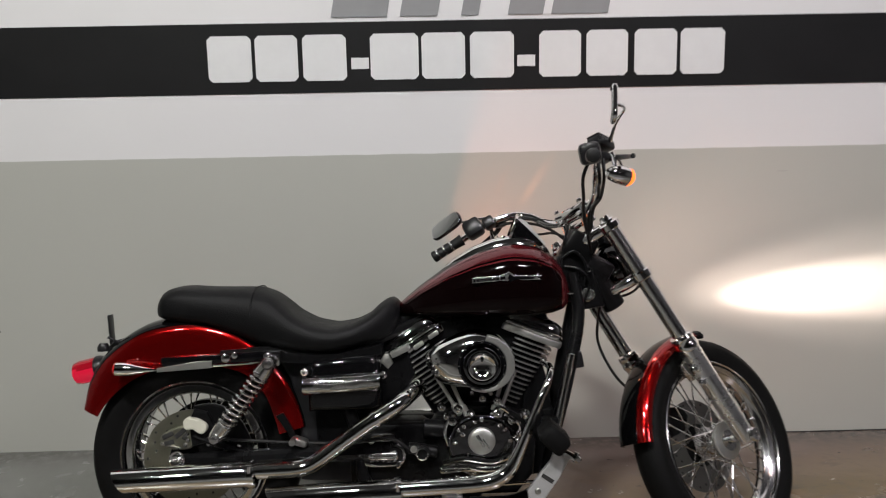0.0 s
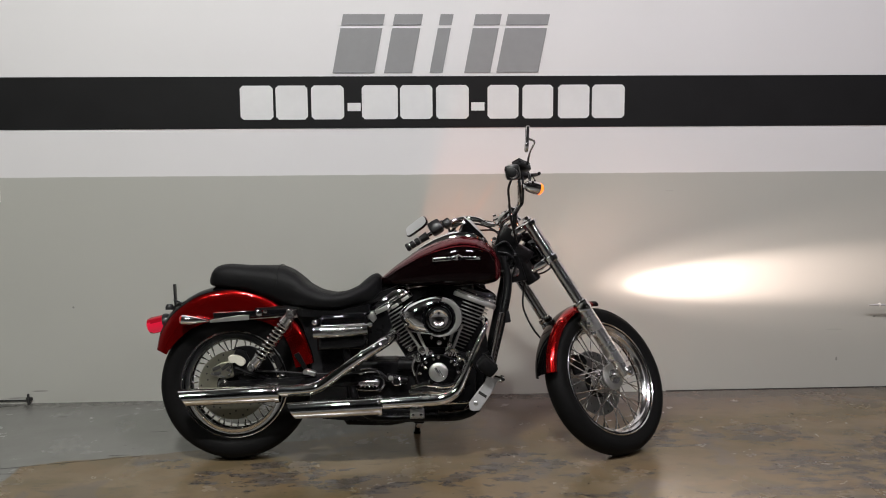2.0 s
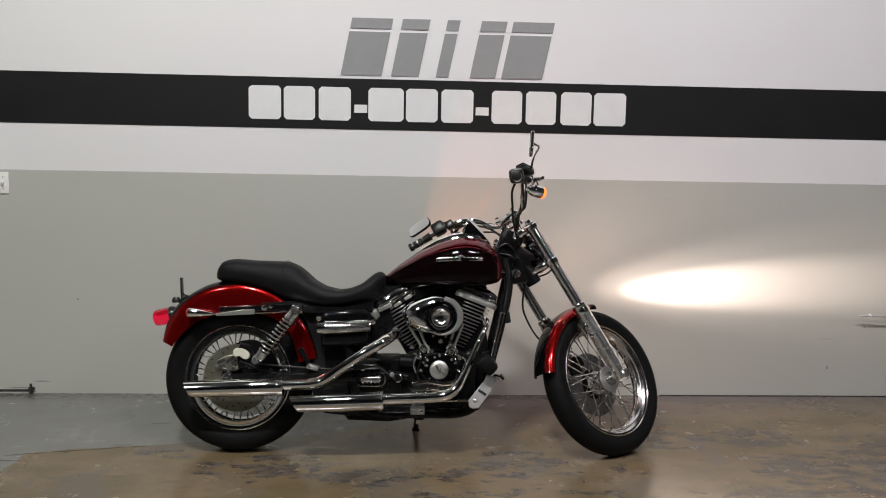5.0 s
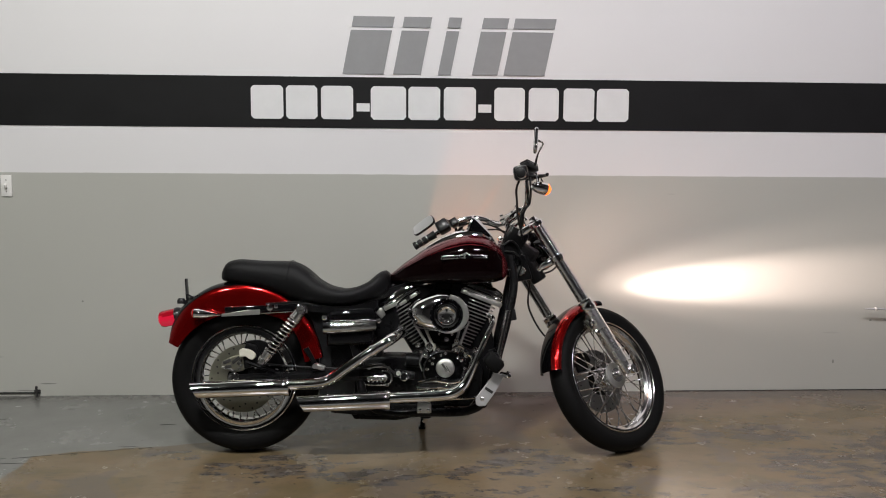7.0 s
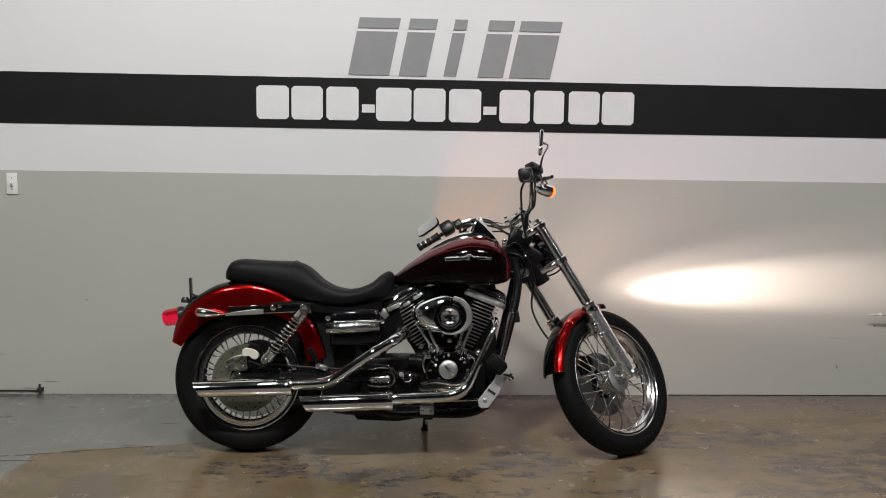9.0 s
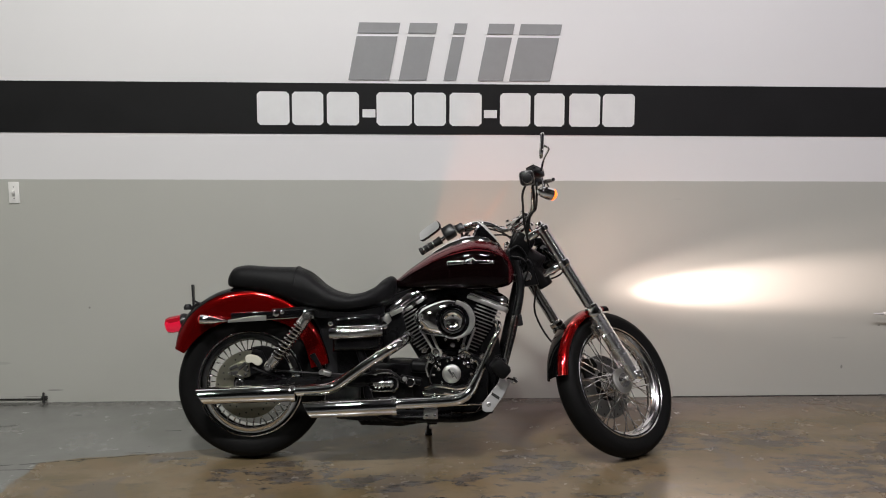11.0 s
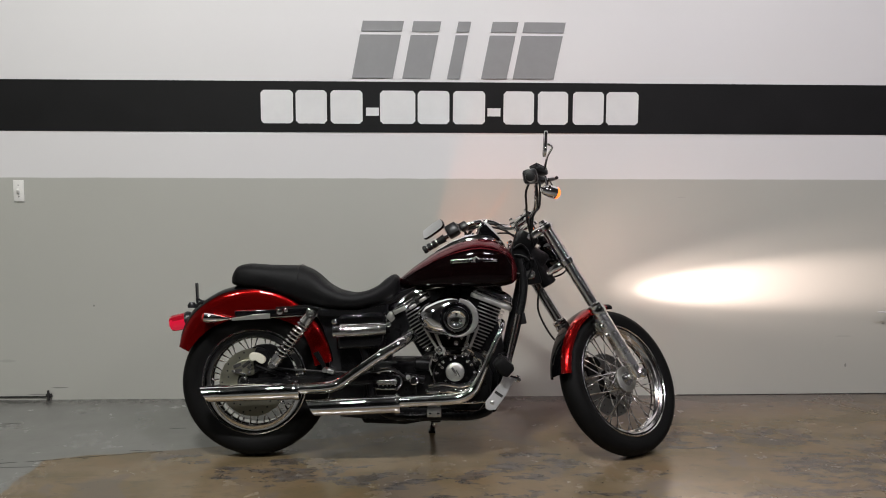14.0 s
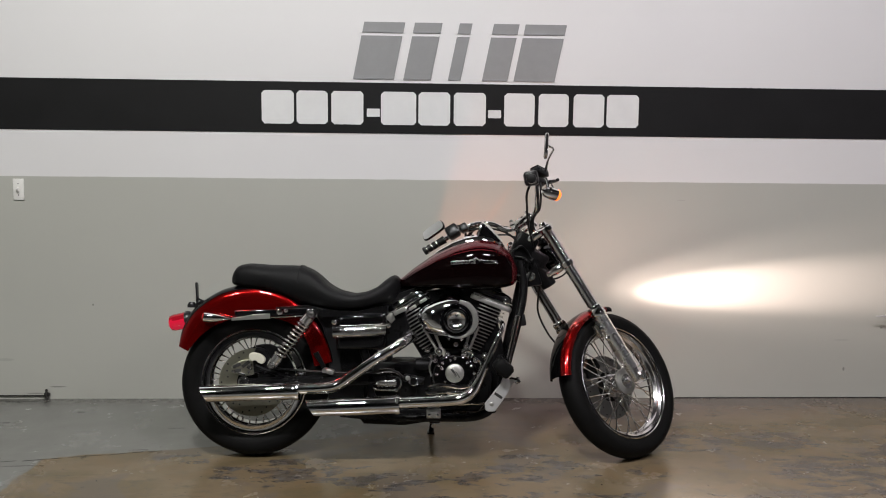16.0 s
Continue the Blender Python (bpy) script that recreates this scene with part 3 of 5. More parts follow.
    tyre = part("tyre", lathe(tp, axle(c), 96), rubber, hub, "black rubber tyre", 50)
    slope = [(rim_r - 0.013, -hw + 0.0075), (rim_in + 0.013, -hw + 0.0065), (rim_in + 0.008, -hw + 0.005), (rim_in + 0.004, -hw + 0.008), (rim_in + 0.002, -hw + 0.016), (rim_in, -hw * 0.45)]
    if turned:
        slope = [(rim_r - 0.014, -hw + 0.011), (rim_r - 0.0185, -hw + 0.0145), (rim_r - 0.0190, -hw + 0.0170), (rim_in + 0.008, -hw + 0.0225), (rim_in + 0.0065, -hw + 0.0245), (rim_in + 0.002, -hw + 0.028), (rim_in, -hw * 0.15)]
    rp = [(rim_r, -hw), (rim_r + 0.002, -hw - 0.003), (rim_r - 0.002, -hw - 0.005), (rim_r - 0.006, -hw - 0.001), (rim_r - 0.008, -hw + 0.007), *slope, (rim_in, 0)]
    rp = rp + [(r, -y) for r, y in rp[-2::-1]]
    part("rim", lathe(rp, axle(c), 96), rim_satin if turned else rim_chrome, hub, "chrome wheel rim", 40)
    n = 40
    first = None
    rod_len = None
    for i in range(n):
        side = 1 if i % 2 else -1
        a = 2 * math.pi * i / n
        off = (0.95 if (i // 2) % 2 else -0.95) * (1.0 if hub_r < 0.05 else 0.8)
        p = Vector((c.x + (hub_r - 0.004) * math.cos(a + off), side * (flange - 0.003), c.z + (hub_r - 0.004) * math.sin(a + off)))
        q = Vector((c.x + (rim_in + 0.001) * math.cos(a), side * 0.006, c.z + (rim_in + 0.001) * math.sin(a)))
        if first is None:
            rod_len = (q - p).length
            first = part("spoke", join(rod((0, 0, 0), (0, 0, rod_len), 0.0022, seg=6), rod((0, 0, rod_len - 0.016), (0, 0, rod_len), 0.0038, seg=6)), chrome, hub, "thin chrome wire spoke")
            first.matrix_basis = aim(p, q)
        else:
            again(first, aim(p, q), hub)
    return hub


def brake_disc(c, y, hub, metal, r=0.146):
    bm = lathe([(r - 0.080, y - 0.0025), (r, y - 0.0025), (r, y + 0.0025), (r - 0.080, y + 0.0025)], axle(c), 72, close=True)
    disc = part("brake_disc", bm, metal, hub, "drilled steel brake disc")
    arms = bmesh.new()
    add(arms, lathe([(0.02, y - 0.006), (0.064, y - 0.006), (0.068, y - 0.003), (0.068, y + 0.003), (0.064, y + 0.006), (0.02, y + 0.006)], axle(c), 40, close=True))
    part("disc_carrier", arms, black_coat, hub, "black disc carrier")
    # black discs put the shade of drilled holes into colour
    hole = None
    for k in range(30):
        a = 2 * math.pi * k / 30
        rr = r - 0.012 - 0.012 * (k % 3)
        at = Matrix.Translation((rr * math.cos(a), 0, rr * math.sin(a))) @ axle(c)
        if hole is None:
            hole = part("disc_hole", lathe([(0, y - 0.0031), (0.0038, y - 0.0031), (0.0038, y + 0.0031), (0, y + 0.0031)], Matrix.Identity(4), 8), dark_gap, hub)
            hole.matrix_basis = at
        else:
            again(hole, at, hub)
    return disc


rear = wheel("rear_wheel", RW, 0.324, 0.079, 0.228, 0.186, 0.055, 0.052, False, "rear spoked wheel with polished hub")
brake_disc(RW, -0.082, rear, steel)
front = wheel("front_wheel", FW, 0.331, 0.051, 0.252, 0.219, 0.054, 0.036, True, "front spoked wheel with polished hub")
brake_disc(FW, 0.062, front, caliper_metal)
part("hub_flange", lathe([(0.014, -0.058), (0.040, -0.057), (0.056, -0.052), (0.058, -0.047), (0.054, -0.042), (0.014, -0.040)], axle(FW), 40), light_cast, front, "brushed aluminium hub flange")
part("hub_barrel", lathe([(0.034, -0.042), (0.039, -0.034), (0.039, -0.012), (0.033, 0.0), (0.039, 0.012), (0.039, 0.034), (0.030, 0.042)], axle(FW), 32), chrome, front)
part("belt_pulley", lathe([(0.02, 0.070), (0.138, 0.078), (0.143, 0.082), (0.143, 0.106), (0.138, 0.110), (0.02, 0.110)], axle(RW), 48, close=True), black_coat, rear)

# rear end: swingarm, axle, brake, shocks
sa = bmesh.new()
for s in (-1, 1):
    add(sa, tube([(0.60, s * 0.10, 0.345), (0.40, s * 0.115, 0.340), (0.15, s * 0.118, 0.330), (-0.05, s * 0.118, 0.326)], [0.030, 0.026, 0.024, 0.018], 10, 6))
add(sa, rod((0.52, -0.10, 0.345), (0.52, 0.10, 0.345), 0.032))
swing = bp("swingarm", sa, black_coat, "black steel swingarm")
for s in (-1, 1):
    part("axle_nut", join(lathe([(0, 0), (0.016, 0), (0.018, 0.003), (0.018, 0.013), (0.014, 0.016), (0.008, 0.016), (0.007, 0.008), (0, 0.008)], pose(-0.028, s * 0.142, 0.334, -90 * s), 6 if s > 0 else 24), lathe([(0, -0.006), (0.024, -0.006), (0.024, 0), (0, 0)], pose(-0.028, s * 0.142, 0.334, -90 * s), 24)), chrome, swing)
cal = bp("rear_brake_caliper", plate([(-0.090, 0.372), (-0.050, 0.356), (0.002, 0.358), (0.012, 0.382), (0.004, 0.420), (-0.030, 0.424), (-0.060, 0.414), (-0.086, 0.396)], -0.108, -0.090, 0.005, rounded=3), steel, "steel rear brake caliper")
for cx, cz in ((-0.006, 0.402), (-0.004, 0.384), (-0.012, 0.370)):
    part("caliper_bolt", lathe([(0, 0), (0.006, 0), (0.006, 0.004), (0.004, 0.006), (0, 0.006)], pose(cx, -0.107, cz, 90), 12), polished, cal)
# black blocks put the shade of open slots into colour
for sx_, sz_, ang, ln in ((-0.064, 0.399, 24, 0.036), (-0.026, 0.405, 38, 0.040), (-0.014, 0.392, 60, 0.014), (-0.060, 0.377, 12, 0.030)):
    part("caliper_slot", box(ln, 0.008, 0.014, (sx_, -0.1065, sz_), 0.0018, (0, -ang, 0)), dark_gap, cal)
# bright strip built in place of a highlight on the caliper
part("caliper_highlight", plate([(-0.088, 0.372), (-0.030, 0.356), (-0.026, 0.362), (-0.060, 0.372), (-0.084, 0.380)], -0.1095, -0.104, 0.001), polished, cal, "bright strip for the caliper's highlight")
part("caliper_body", plate([(0.012, 0.368), (0.060, 0.380), (0.085, 0.420), (0.060, 0.470), (0.020, 0.480), (0.004, 0.440)], -0.128, -0.090, 0.008), black_coat, cal)
part("caliper_bracket", plate([(0.015, 0.486), (0.075, 0.492), (0.135, 0.462), (0.172, 0.410), (0.184, 0.350), (0.10, 0.335), (0.03, 0.350)], -0.112, -0.094, 0.004, rounded=3), black_coat, cal)
for cx, cz in ((0.060, 0.372), (0.120, 0.385), (0.150, 0.365), (0.110, 0.350)):
    part("bracket_bolt", lathe([(0, 0), (0.007, 0), (0.007, 0.004), (0.004, 0.007), (0, 0.007)], pose(cx, -0.111, cz, 90), 12), chrome, cal)
part("caliper_cover", plate([(-0.006, 0.447), (0.004, 0.457), (0.034, 0.454), (0.057, 0.441), (0.064, 0.425), (0.053, 0.411), (0.038, 0.413), (0.022, 0.424), (0.008, 0.422), (-0.004, 0.429)], -0.146, -0.115, 0.004, rounded=3), white_reflect, cal, "chrome caliper cover, its white reflection put into the colour")
part("torque_arm", tube([(0.02, -0.125, 0.40), (0.10, -0.122, 0.37), (0.18, -0.120, 0.345)], 0.009, 8, 4), black_coat, cal)


def shock(s):
    a, b = Vector((0.264, s * 0.190, 0.624)), Vector((0.100, s * 0.176, 0.408))
    d = (b - a).normalized()
    L = (b - a).length
    body = bp("shock_absorber", rod(b - d * 0.050, b + d * 0.006, 0.025, 0.021, 20, 0.004), polished, "chrome shock absorber with coil spring")
    part("top_cover", rod(a - d * 0.006, a + d * 0.050, 0.021, 0.026, 20, 0.003), polished, body)
    part("damper", rod(a + d * 0.045, b - d * 0.045, 0.0135, seg=14), black_coat, body)
    turns = 10.5
    pts = []
    m = aim(a, b)
    for i in range(int(turns * 14) + 1):
        t = i / (turns * 14)
        an = 2 * math.pi * turns * t
        pts.append(m @ Vector((0.0240 * math.cos(an), 0.0240 * math.sin(an), 0.040 + t * (L - 0.090))))
    part("coil_spring", tube(pts, 0.0048, 7, straight=True), chrome, body, "chrome coil spring", 60)
    for p, r in ((a, 0.017), (b, 0.014)):
        part("eye_bolt", lathe([(0, -0.026), (r, -0.026), (r + 0.002, -0.022), (r + 0.002, 0.022), (r, 0.026), (r * 0.6, 0.026), (r * 0.6, 0.034), (0, 0.036)], pose(p.x, p.y, p.z, 90 if s < 0 else -90), 20), polished, body)
    return body


shock(-1)
shock(1)

# rear fender: black crown, red sides
def fender_grid(c, thetas, crown, shoulder, low, halfw, ny=7):
    """Rings across the fender for each angle; crown, shoulder and low give the radius at an angle."""
    rings = []
    for th in thetas:
        rc, rs, rl = crown(th), shoulder(th), low(th)
        sec = [(-halfw, rl), (-halfw - 0.001, rl + (rs - rl) * 0.35), (-halfw, rl + (rs - rl) * 0.72), (-halfw * 0.975, rs - 0.006), (-halfw * 0.92, rs + (rc - rs) * 0.30), (-halfw * 0.76, rs + (rc - rs) * 0.62), (-halfw * 0.5, rs + (rc - rs) * 0.86), (-halfw * 0.22, rc - 0.0015)]
        sec = sec + [(0, rc)] + [(-y, r) for y, r in sec[::-1]]
        rings.append([Vector((c.x + r * math.cos(th), y, c.z + r * math.sin(th))) for y, r in sec])
    return rings


def shell(rings, thick):
    bm = loft(rings, caps=False, loop=False)
    bmesh.ops.recalc_face_normals(bm, faces=bm.faces)
    bmesh.ops.solidify(bm, geom=bm.faces[:], thickness=thick)
    return bm


def pick(bm, test, index):
    for f in bm.faces:
        if test(f.calc_center_median()):
            f.material_index = index
    return bm


DEG = math.pi / 180
ths = [(154 - k * (154 - 15) / 58) * DEG for k in range(59)]
f_crown = lambda t: float(np.interp(t / DEG, (9, 30, 50, 70, 90, 110, 133, 145, 154), (0.362, 0.376, 0.396, 0.416, 0.426, 0.429, 0.418, 0.392, 0.362)))
f_should = lambda t: float(np.interp(t / DEG, (9, 30, 50, 70, 90, 110, 130, 145, 154), (0.345, 0.358, 0.372, 0.386, 0.393, 0.393, 0.380, 0.362, 0.350)))
f_low = lambda t: float(np.interp(t / DEG, (9, 25, 40, 55, 75, 90, 110, 154), (0.276, 0.282, 0.298, 0.306, 0.290, 0.280, 0.288, 0.306)))
rf = shell(fender_grid(RW, ths, f_crown, f_should, f_low, 0.104), 0.003)
cr = lambda v: (math.hypot(v.x - RW.x, v.z - RW.z), math.atan2(v.z - RW.z, v.x - RW.x))
pick(rf, lambda v: abs(v.y) < 0.090 and cr(v)[0] > 0.33, 1)
bp("rear_fender", rf, [red_paint, fender_black], "candy red rear fender with black crown", 45)
for s in (-1, 1):
    st = bp("fender_strut", box(0.36, 0.014, 0.030, (0.105, s * 0.116, 0.627), 0.005, (0, -2.5, 0)), black_gloss, "black fender strut with chrome strip")
    # light matt metal stands in for the chrome's bright reflection
    part("chrome_strip", plate([(-0.085, 0.592), (0.078, 0.602), (0.078, 0.623), (0.030, 0.622), (-0.085, 0.604)], s * 0.123, s * 0.131, 0.002), light_cast, st, "chrome strip, its bright reflection put into a light metal")
    part("chrome_edge", tube([(0.07, s * 0.126, 0.606), (0.245, s * 0.126, 0.616)], 0.0035, 8, 2), chrome, st)
    part("strut_bolt", lathe([(0, 0), (0.015, 0), (0.016, 0.004), (0.013, 0.010), (0.006, 0.013), (0, 0.013)], pose(0.120, s * 0.123, 0.631, 90 if s < 0 else -90), 20), chrome, st)
    part("strut_bolt", lathe([(0, 0), (0.009, 0), (0.009, 0.006), (0, 0.010)], pose(0.146, s * 0.123, 0.637, 90 if s < 0 else -90), 14), chrome, st)
    part("shock_mount", join(box(0.05, 0.05, 0.04, (0.262, s * 0.135, 0.628), 0.008), rod((0.27, s * 0.12, 0.63), (0.27, s * 0.215, 0.63), 0.010)), chrome, st)
    ts = bp("rear_turn_signal", lathe([(0, 0.118), (0.003, 0.112), (0.006, 0.092), (0.012, 0.068), (0.018, 0.042), (0.0205, 0.018), (0.020, 0.0), (0.0, 0.0)], aim((-0.196, s * 0.150, 0.607), (-0.06, s * 0.142, 0.600)), 24), chrome, "chrome bullet turn signal")
    part("signal_lens", lathe([(0.0195, 0.0), (0.018, 0.005), (0.011, 0.010), (0, 0.011)], aim((-0.196, s * 0.150, 0.607), (-0.35, s * 0.158, 0.612)), 24), mat("red_lens", (0.35, 0.01, 0.01), rough=0.15, coat=0.6) if s < 0 else bpy.data.materials["red_lens"], ts)
    part("signal_stem", rod((-0.155, s * 0.135, 0.606), (-0.150, s * 0.10, 0.606), 0.009), chrome, ts)

# tail light and plate bracket
tl = bp("tail_light", pick(lathe([(0, -0.006), (0.022, -0.004), (0.033, 0.003), (0.037, 0.018), (0.037, 0.076), (0.0, 0.076)], aim((-0.384, 0, 0.572), (-0.30, 0, 0.590)), 28), lambda v: v.z > 0.588 or v.z < 0.550, 1), [tail_red, tail_dim], "glowing red tail light")
part("tail_light_bezel", lathe([(0.0375, 0.070), (0.0395, 0.072), (0.0395, 0.082), (0.034, 0.097), (0.0, 0.101)], aim((-0.384, 0, 0.572), (-0.30, 0, 0.590)), 28), plastic, tl)
part("tail_light_neck", tube([(-0.305, 0, 0.592), (-0.285, 0, 0.60), (-0.262, 0, 0.600)], 0.022, 10, 4), plastic, tl)
pb = bp("plate_bracket", join(box(0.006, 0.034, 0.105, (-0.270, 0, 0.702), 0.002, (0, -4, 0)), box(0.05, 0.05, 0.012, (-0.258, 0, 0.660), 0.003, (0, -35, 0)), tube([(-0.262, -0.05, 0.69), (-0.24, -0.04, 0.676), (-0.215, -0.03, 0.664)], 0.004, 8, 4)), plastic, "black number plate bracket")
part("plate_lamp", lathe([(0, 0), (0.018, 0), (0.019, 0.012), (0.012, 0.024), (0, 0.025)], pose(-0.288, -0.02, 0.644), 16), plastic, pb)
part("bracket_stay", rod((-0.274, 0.015, 0.70), (-0.276, 0.015, 0.752), 0.004), plastic, pb)

# ---- seat ----
SX = (-0.107, -0.095, -0.08, -0.03, 0.06, 0.16, 0.212, 0.25, 0.30, 0.364, 0.429, 0.49, 0.553, 0.59, 0.612, 0.628, 0.638)
ST = (0.778, 0.815, 0.833, 0.843, 0.836, 0.835, 0.832, 0.815, 0.774, 0.737, 0.722, 0.732, 0.762, 0.790, 0.798, 0.790, 0.768)
SB = (0.752, 0.742, 0.738, 0.730, 0.718, 0.680, 0.655, 0.646, 0.640, 0.634, 0.636, 0.645, 0.658, 0.668, 0.682, 0.705, 0.730)
SWD = (0.055, 0.085, 0.100, 0.112, 0.118, 0.122, 0.128, 0.135, 0.145, 0.155, 0.157, 0.150, 0.130, 0.112, 0.095, 0.080, 0.055)
rings = []
for x in np.linspace(SX[0], SX[-1], 64):
    t, b_, w = (float(np.interp(x, SX, q)) for q in (ST, SB, SWD))
    ring = []
    for k in range(32):
        a = 2 * math.pi * k / 32
        c_, s_ = math.cos(a), math.sin(a)
        y = w * math.copysign(abs(c_) ** 0.62, c_)
        z = (t + b_) / 2 + (t - b_) / 2 * math.copysign(abs(s_) ** (0.80 if s_ > 0 else 0.5), s_)
        dish = 0.012 * (1 - (y / w) ** 2) if (s_ > 0 and 0.3 < x < 0.55) else 0
        ring.append(Vector((float(x), y, z - dish)))
    rings.append(ring)
seat_bm = loft(rings)
for _ in range(3):
    bmesh.ops.smooth_vert(seat_bm, verts=seat_bm.verts, factor=0.5, use_axis_x=True, use_axis_y=True, use_axis_z=True)
seat = bp("seat", seat_bm, vinyl, "black vinyl two-up motorcycle seat", 80)
seam = []
for k in range(4, 29):
    a = math.pi * (k - 4) / 24
    seam.append((0.192 + 0.006 * math.sin(a), 0.1235 * math.copysign(abs(math.cos(a)) ** 0.62, math.cos(a)), 0.752 + 0.083 * abs(math.sin(a)) ** 0.8))
part("seam", tube(seam, 0.0022, 6, 2), vinyl, seat)
rings = []
bp("seat_base", loft([[Vector((x, y, z)) for y, z in ((-w, b0), (-w, b0 + 0.03), (w, b0 + 0.03), (w, b0))] for x, w, b0 in ((0.225, 0.09, 0.640), (0.30, 0.125, 0.612), (0.45, 0.135, 0.606), (0.58, 0.11, 0.630))]), black_coat)

# ---- fuel tank ----
TX = (0.629, 0.645, 0.692, 0.780, 0.869, 0.940, 0.985, 1.047, 1.098, 1.130, 1.148, 1.155)
TT = (0.772, 0.786, 0.826, 0.888, 0.934, 0.956, 0.962, 0.952, 0.924, 0.884, 0.842, 0.818)
TB = (0.745, 0.741, 0.738, 0.736, 0.734, 0.734, 0.734, 0.736, 0.742, 0.752, 0.770, 0.790)
TW = (0.030, 0.048, 0.078, 0.112, 0.136, 0.146, 0.148, 0.142, 0.125, 0.100, 0.068, 0.030)
PROFILE = ((0.0, 0.0), (0.55, 0.0), (0.86, 0.04), (0.985, 0.20), (1.0, 0.38), (0.96, 0.56), (0.87, 0.72), (0.70, 0.855), (0.46, 0.945), (0.2, 0.99), (0.0, 1.0))
prof = curve([(a, 0, b) for a, b in PROFILE], 6)
rings = []
for x in list(np.linspace(0.629, 1.098, 44)) + list(np.linspace(1.104, 1.155, 12)):
    t, b_, w = (float(np.interp(x, TX, q)) for q in (TT, TB, TW))
    half_ring = [(w * p.x, b_ + (t - b_) * p.z) for p in prof]
    rings.append([Vector((float(x), -y, z)) for y, z in half_ring] + [Vector((float(x), y, z)) for y, z in half_ring[-2:0:-1]])
tank_bm = loft(rings)
for _ in range(2):
    bmesh.ops.smooth_vert(tank_bm, verts=tank_bm.verts, factor=0.4, use_axis_x=True, use_axis_y=True, use_axis_z=True)


n_row = len(rings[0])
tank_bm.faces.ensure_lookup_table()
for k in range((len(rings) - 1) * n_row):
    i = k % n_row
    row = i if i < n_row // 2 else n_row - 1 - i
    h = (prof[row].z + prof[row + 1].z) / 2
    f = tank_bm.faces[k]
    f.material_index = 1 if (f.calc_center_median().x > 1.124 or 0.80 < h < 0.945 or 0.735 < h < 0.775) else 0
tank = bp("fuel_tank", tank_bm, [cherry_black, dark_red], "gloss black fuel tank with burgundy stripe", 60)
EMB = plate([(0.853, 0.838), (0.853, 0.854), (0.875, 0.857), (0.935, 0.860), (0.962, 0.872), (0.975, 0.862), (1.060, 0.858), (1.045, 0.852), (1.060, 0.846), (0.985, 0.845), (0.965, 0.834), (0.950, 0.845), (0.900, 0.842)], -0.150, -0.139, 0.002)
part("tank_emblem", moved(EMB, pose(0, 0.006, 0) @ pose(0, 0, 0, 0, 0, 0)), slider_metal, tank, "chrome tank emblem")
part("emblem_inlay", plate([(0.857, 0.842), (0.857, 0.851), (0.933, 0.8555), (0.950, 0.858), (0.950, 0.849), (0.900, 0.8455)], -0.1450, -0.1400), black_gloss, tank)
part("emblem_inlay", plate([(0.965, 0.841), (0.957, 0.853), (0.965, 0.865), (0.975, 0.857), (1.035, 0.8545), (1.035, 0.8495), (0.985, 0.8485)], -0.1450, -0.1400), black_gloss, tank)
for k in range(7):
    part("emblem_bar", box(0.0055, 0.003, 0.0075, (0.865 + 0.0115 * k, -0.1450, 0.8475 + 0.0008 * k), 0.001), polished, tank)
con = [[Vector((x, y * w, z0 + h * q)) for y, q in ((-1, -0.3), (-0.92, 0.5), (-0.6, 0.92), (0, 1), (0.6, 0.92), (0.92, 0.5), (1, -0.3))] for x, z0, w, h in ((0.775, 0.880, 0.018, 0.008), (0.80, 0.895, 0.034, 0.014), (0.86, 0.925, 0.046, 0.020), (0.92, 0.946, 0.055, 0.022), (0.98, 0.957, 0.060, 0.022), (1.04, 0.950, 0.056, 0.020), (1.085, 0.928, 0.040, 0.018), (1.10, 0.915, 0.02, 0.012))]
console = bp("tank_console", loft(con), chrome, "chrome tank console", 50)
part("speedometer", plate([(0.985, 0.962), (0.978, 0.990), (0.990, 1.020), (1.003, 1.026), (1.022, 1.016), (1.080, 0.950), (1.050, 0.950)], -0.052, 0.052, 0.012, 3), black_gloss, console, "black speedometer pod")
# bright strip puts the rim of light on the pod's sloping edge into shape
part("pod_edge_glint", loft([[Vector((x, y, z)) for x, z in ((1.000, 1.0265), (1.006, 1.0295), (1.0255, 1.0175), (1.0845, 0.9500), (1.0785, 0.9480))] for y in (-0.053, -0.047)]), pedal_metal, console)
part("dial", lathe([(0.050, 0.0), (0.050, 0.006), (0.044, 0.008), (0.042, 0.004), (0, 0.003)], aim((0.988, 0, 0.993), (0.920, 0, 1.020)), 32), dial_glass, console)
part("dial_bezel", lathe([(0.046, 0.000), (0.053, 0.001), (0.053, 0.008), (0.046, 0.009)], aim((0.988, 0, 0.993), (0.920, 0, 1.020)), 32), chrome, console)
part("indicator_lamp", lathe([(0, 0), (0.007, 0), (0.006, 0.004), (0, 0.005)], pose(0.955, -0.03, 0.972), 10), chrome, console)

# ---- main tubes ----
fr = bmesh.new()
for s in (-1, 1):
    add(fr, tube([(1.165, s * 0.035, 0.86), (1.179, s * 0.055, 0.73), (1.142, s * 0.085, 0.56), (1.092, s * 0.10, 0.38), (1.05, s * 0.105, 0.24), (0.97, s * 0.105, 0.185), (0.80, s * 0.105, 0.180), (0.60, s * 0.105, 0.185), (0.52, s * 0.105, 0.26), (0.50, s * 0.105, 0.40), (0.44, s * 0.11, 0.58)], 0.0185, 12, 6))
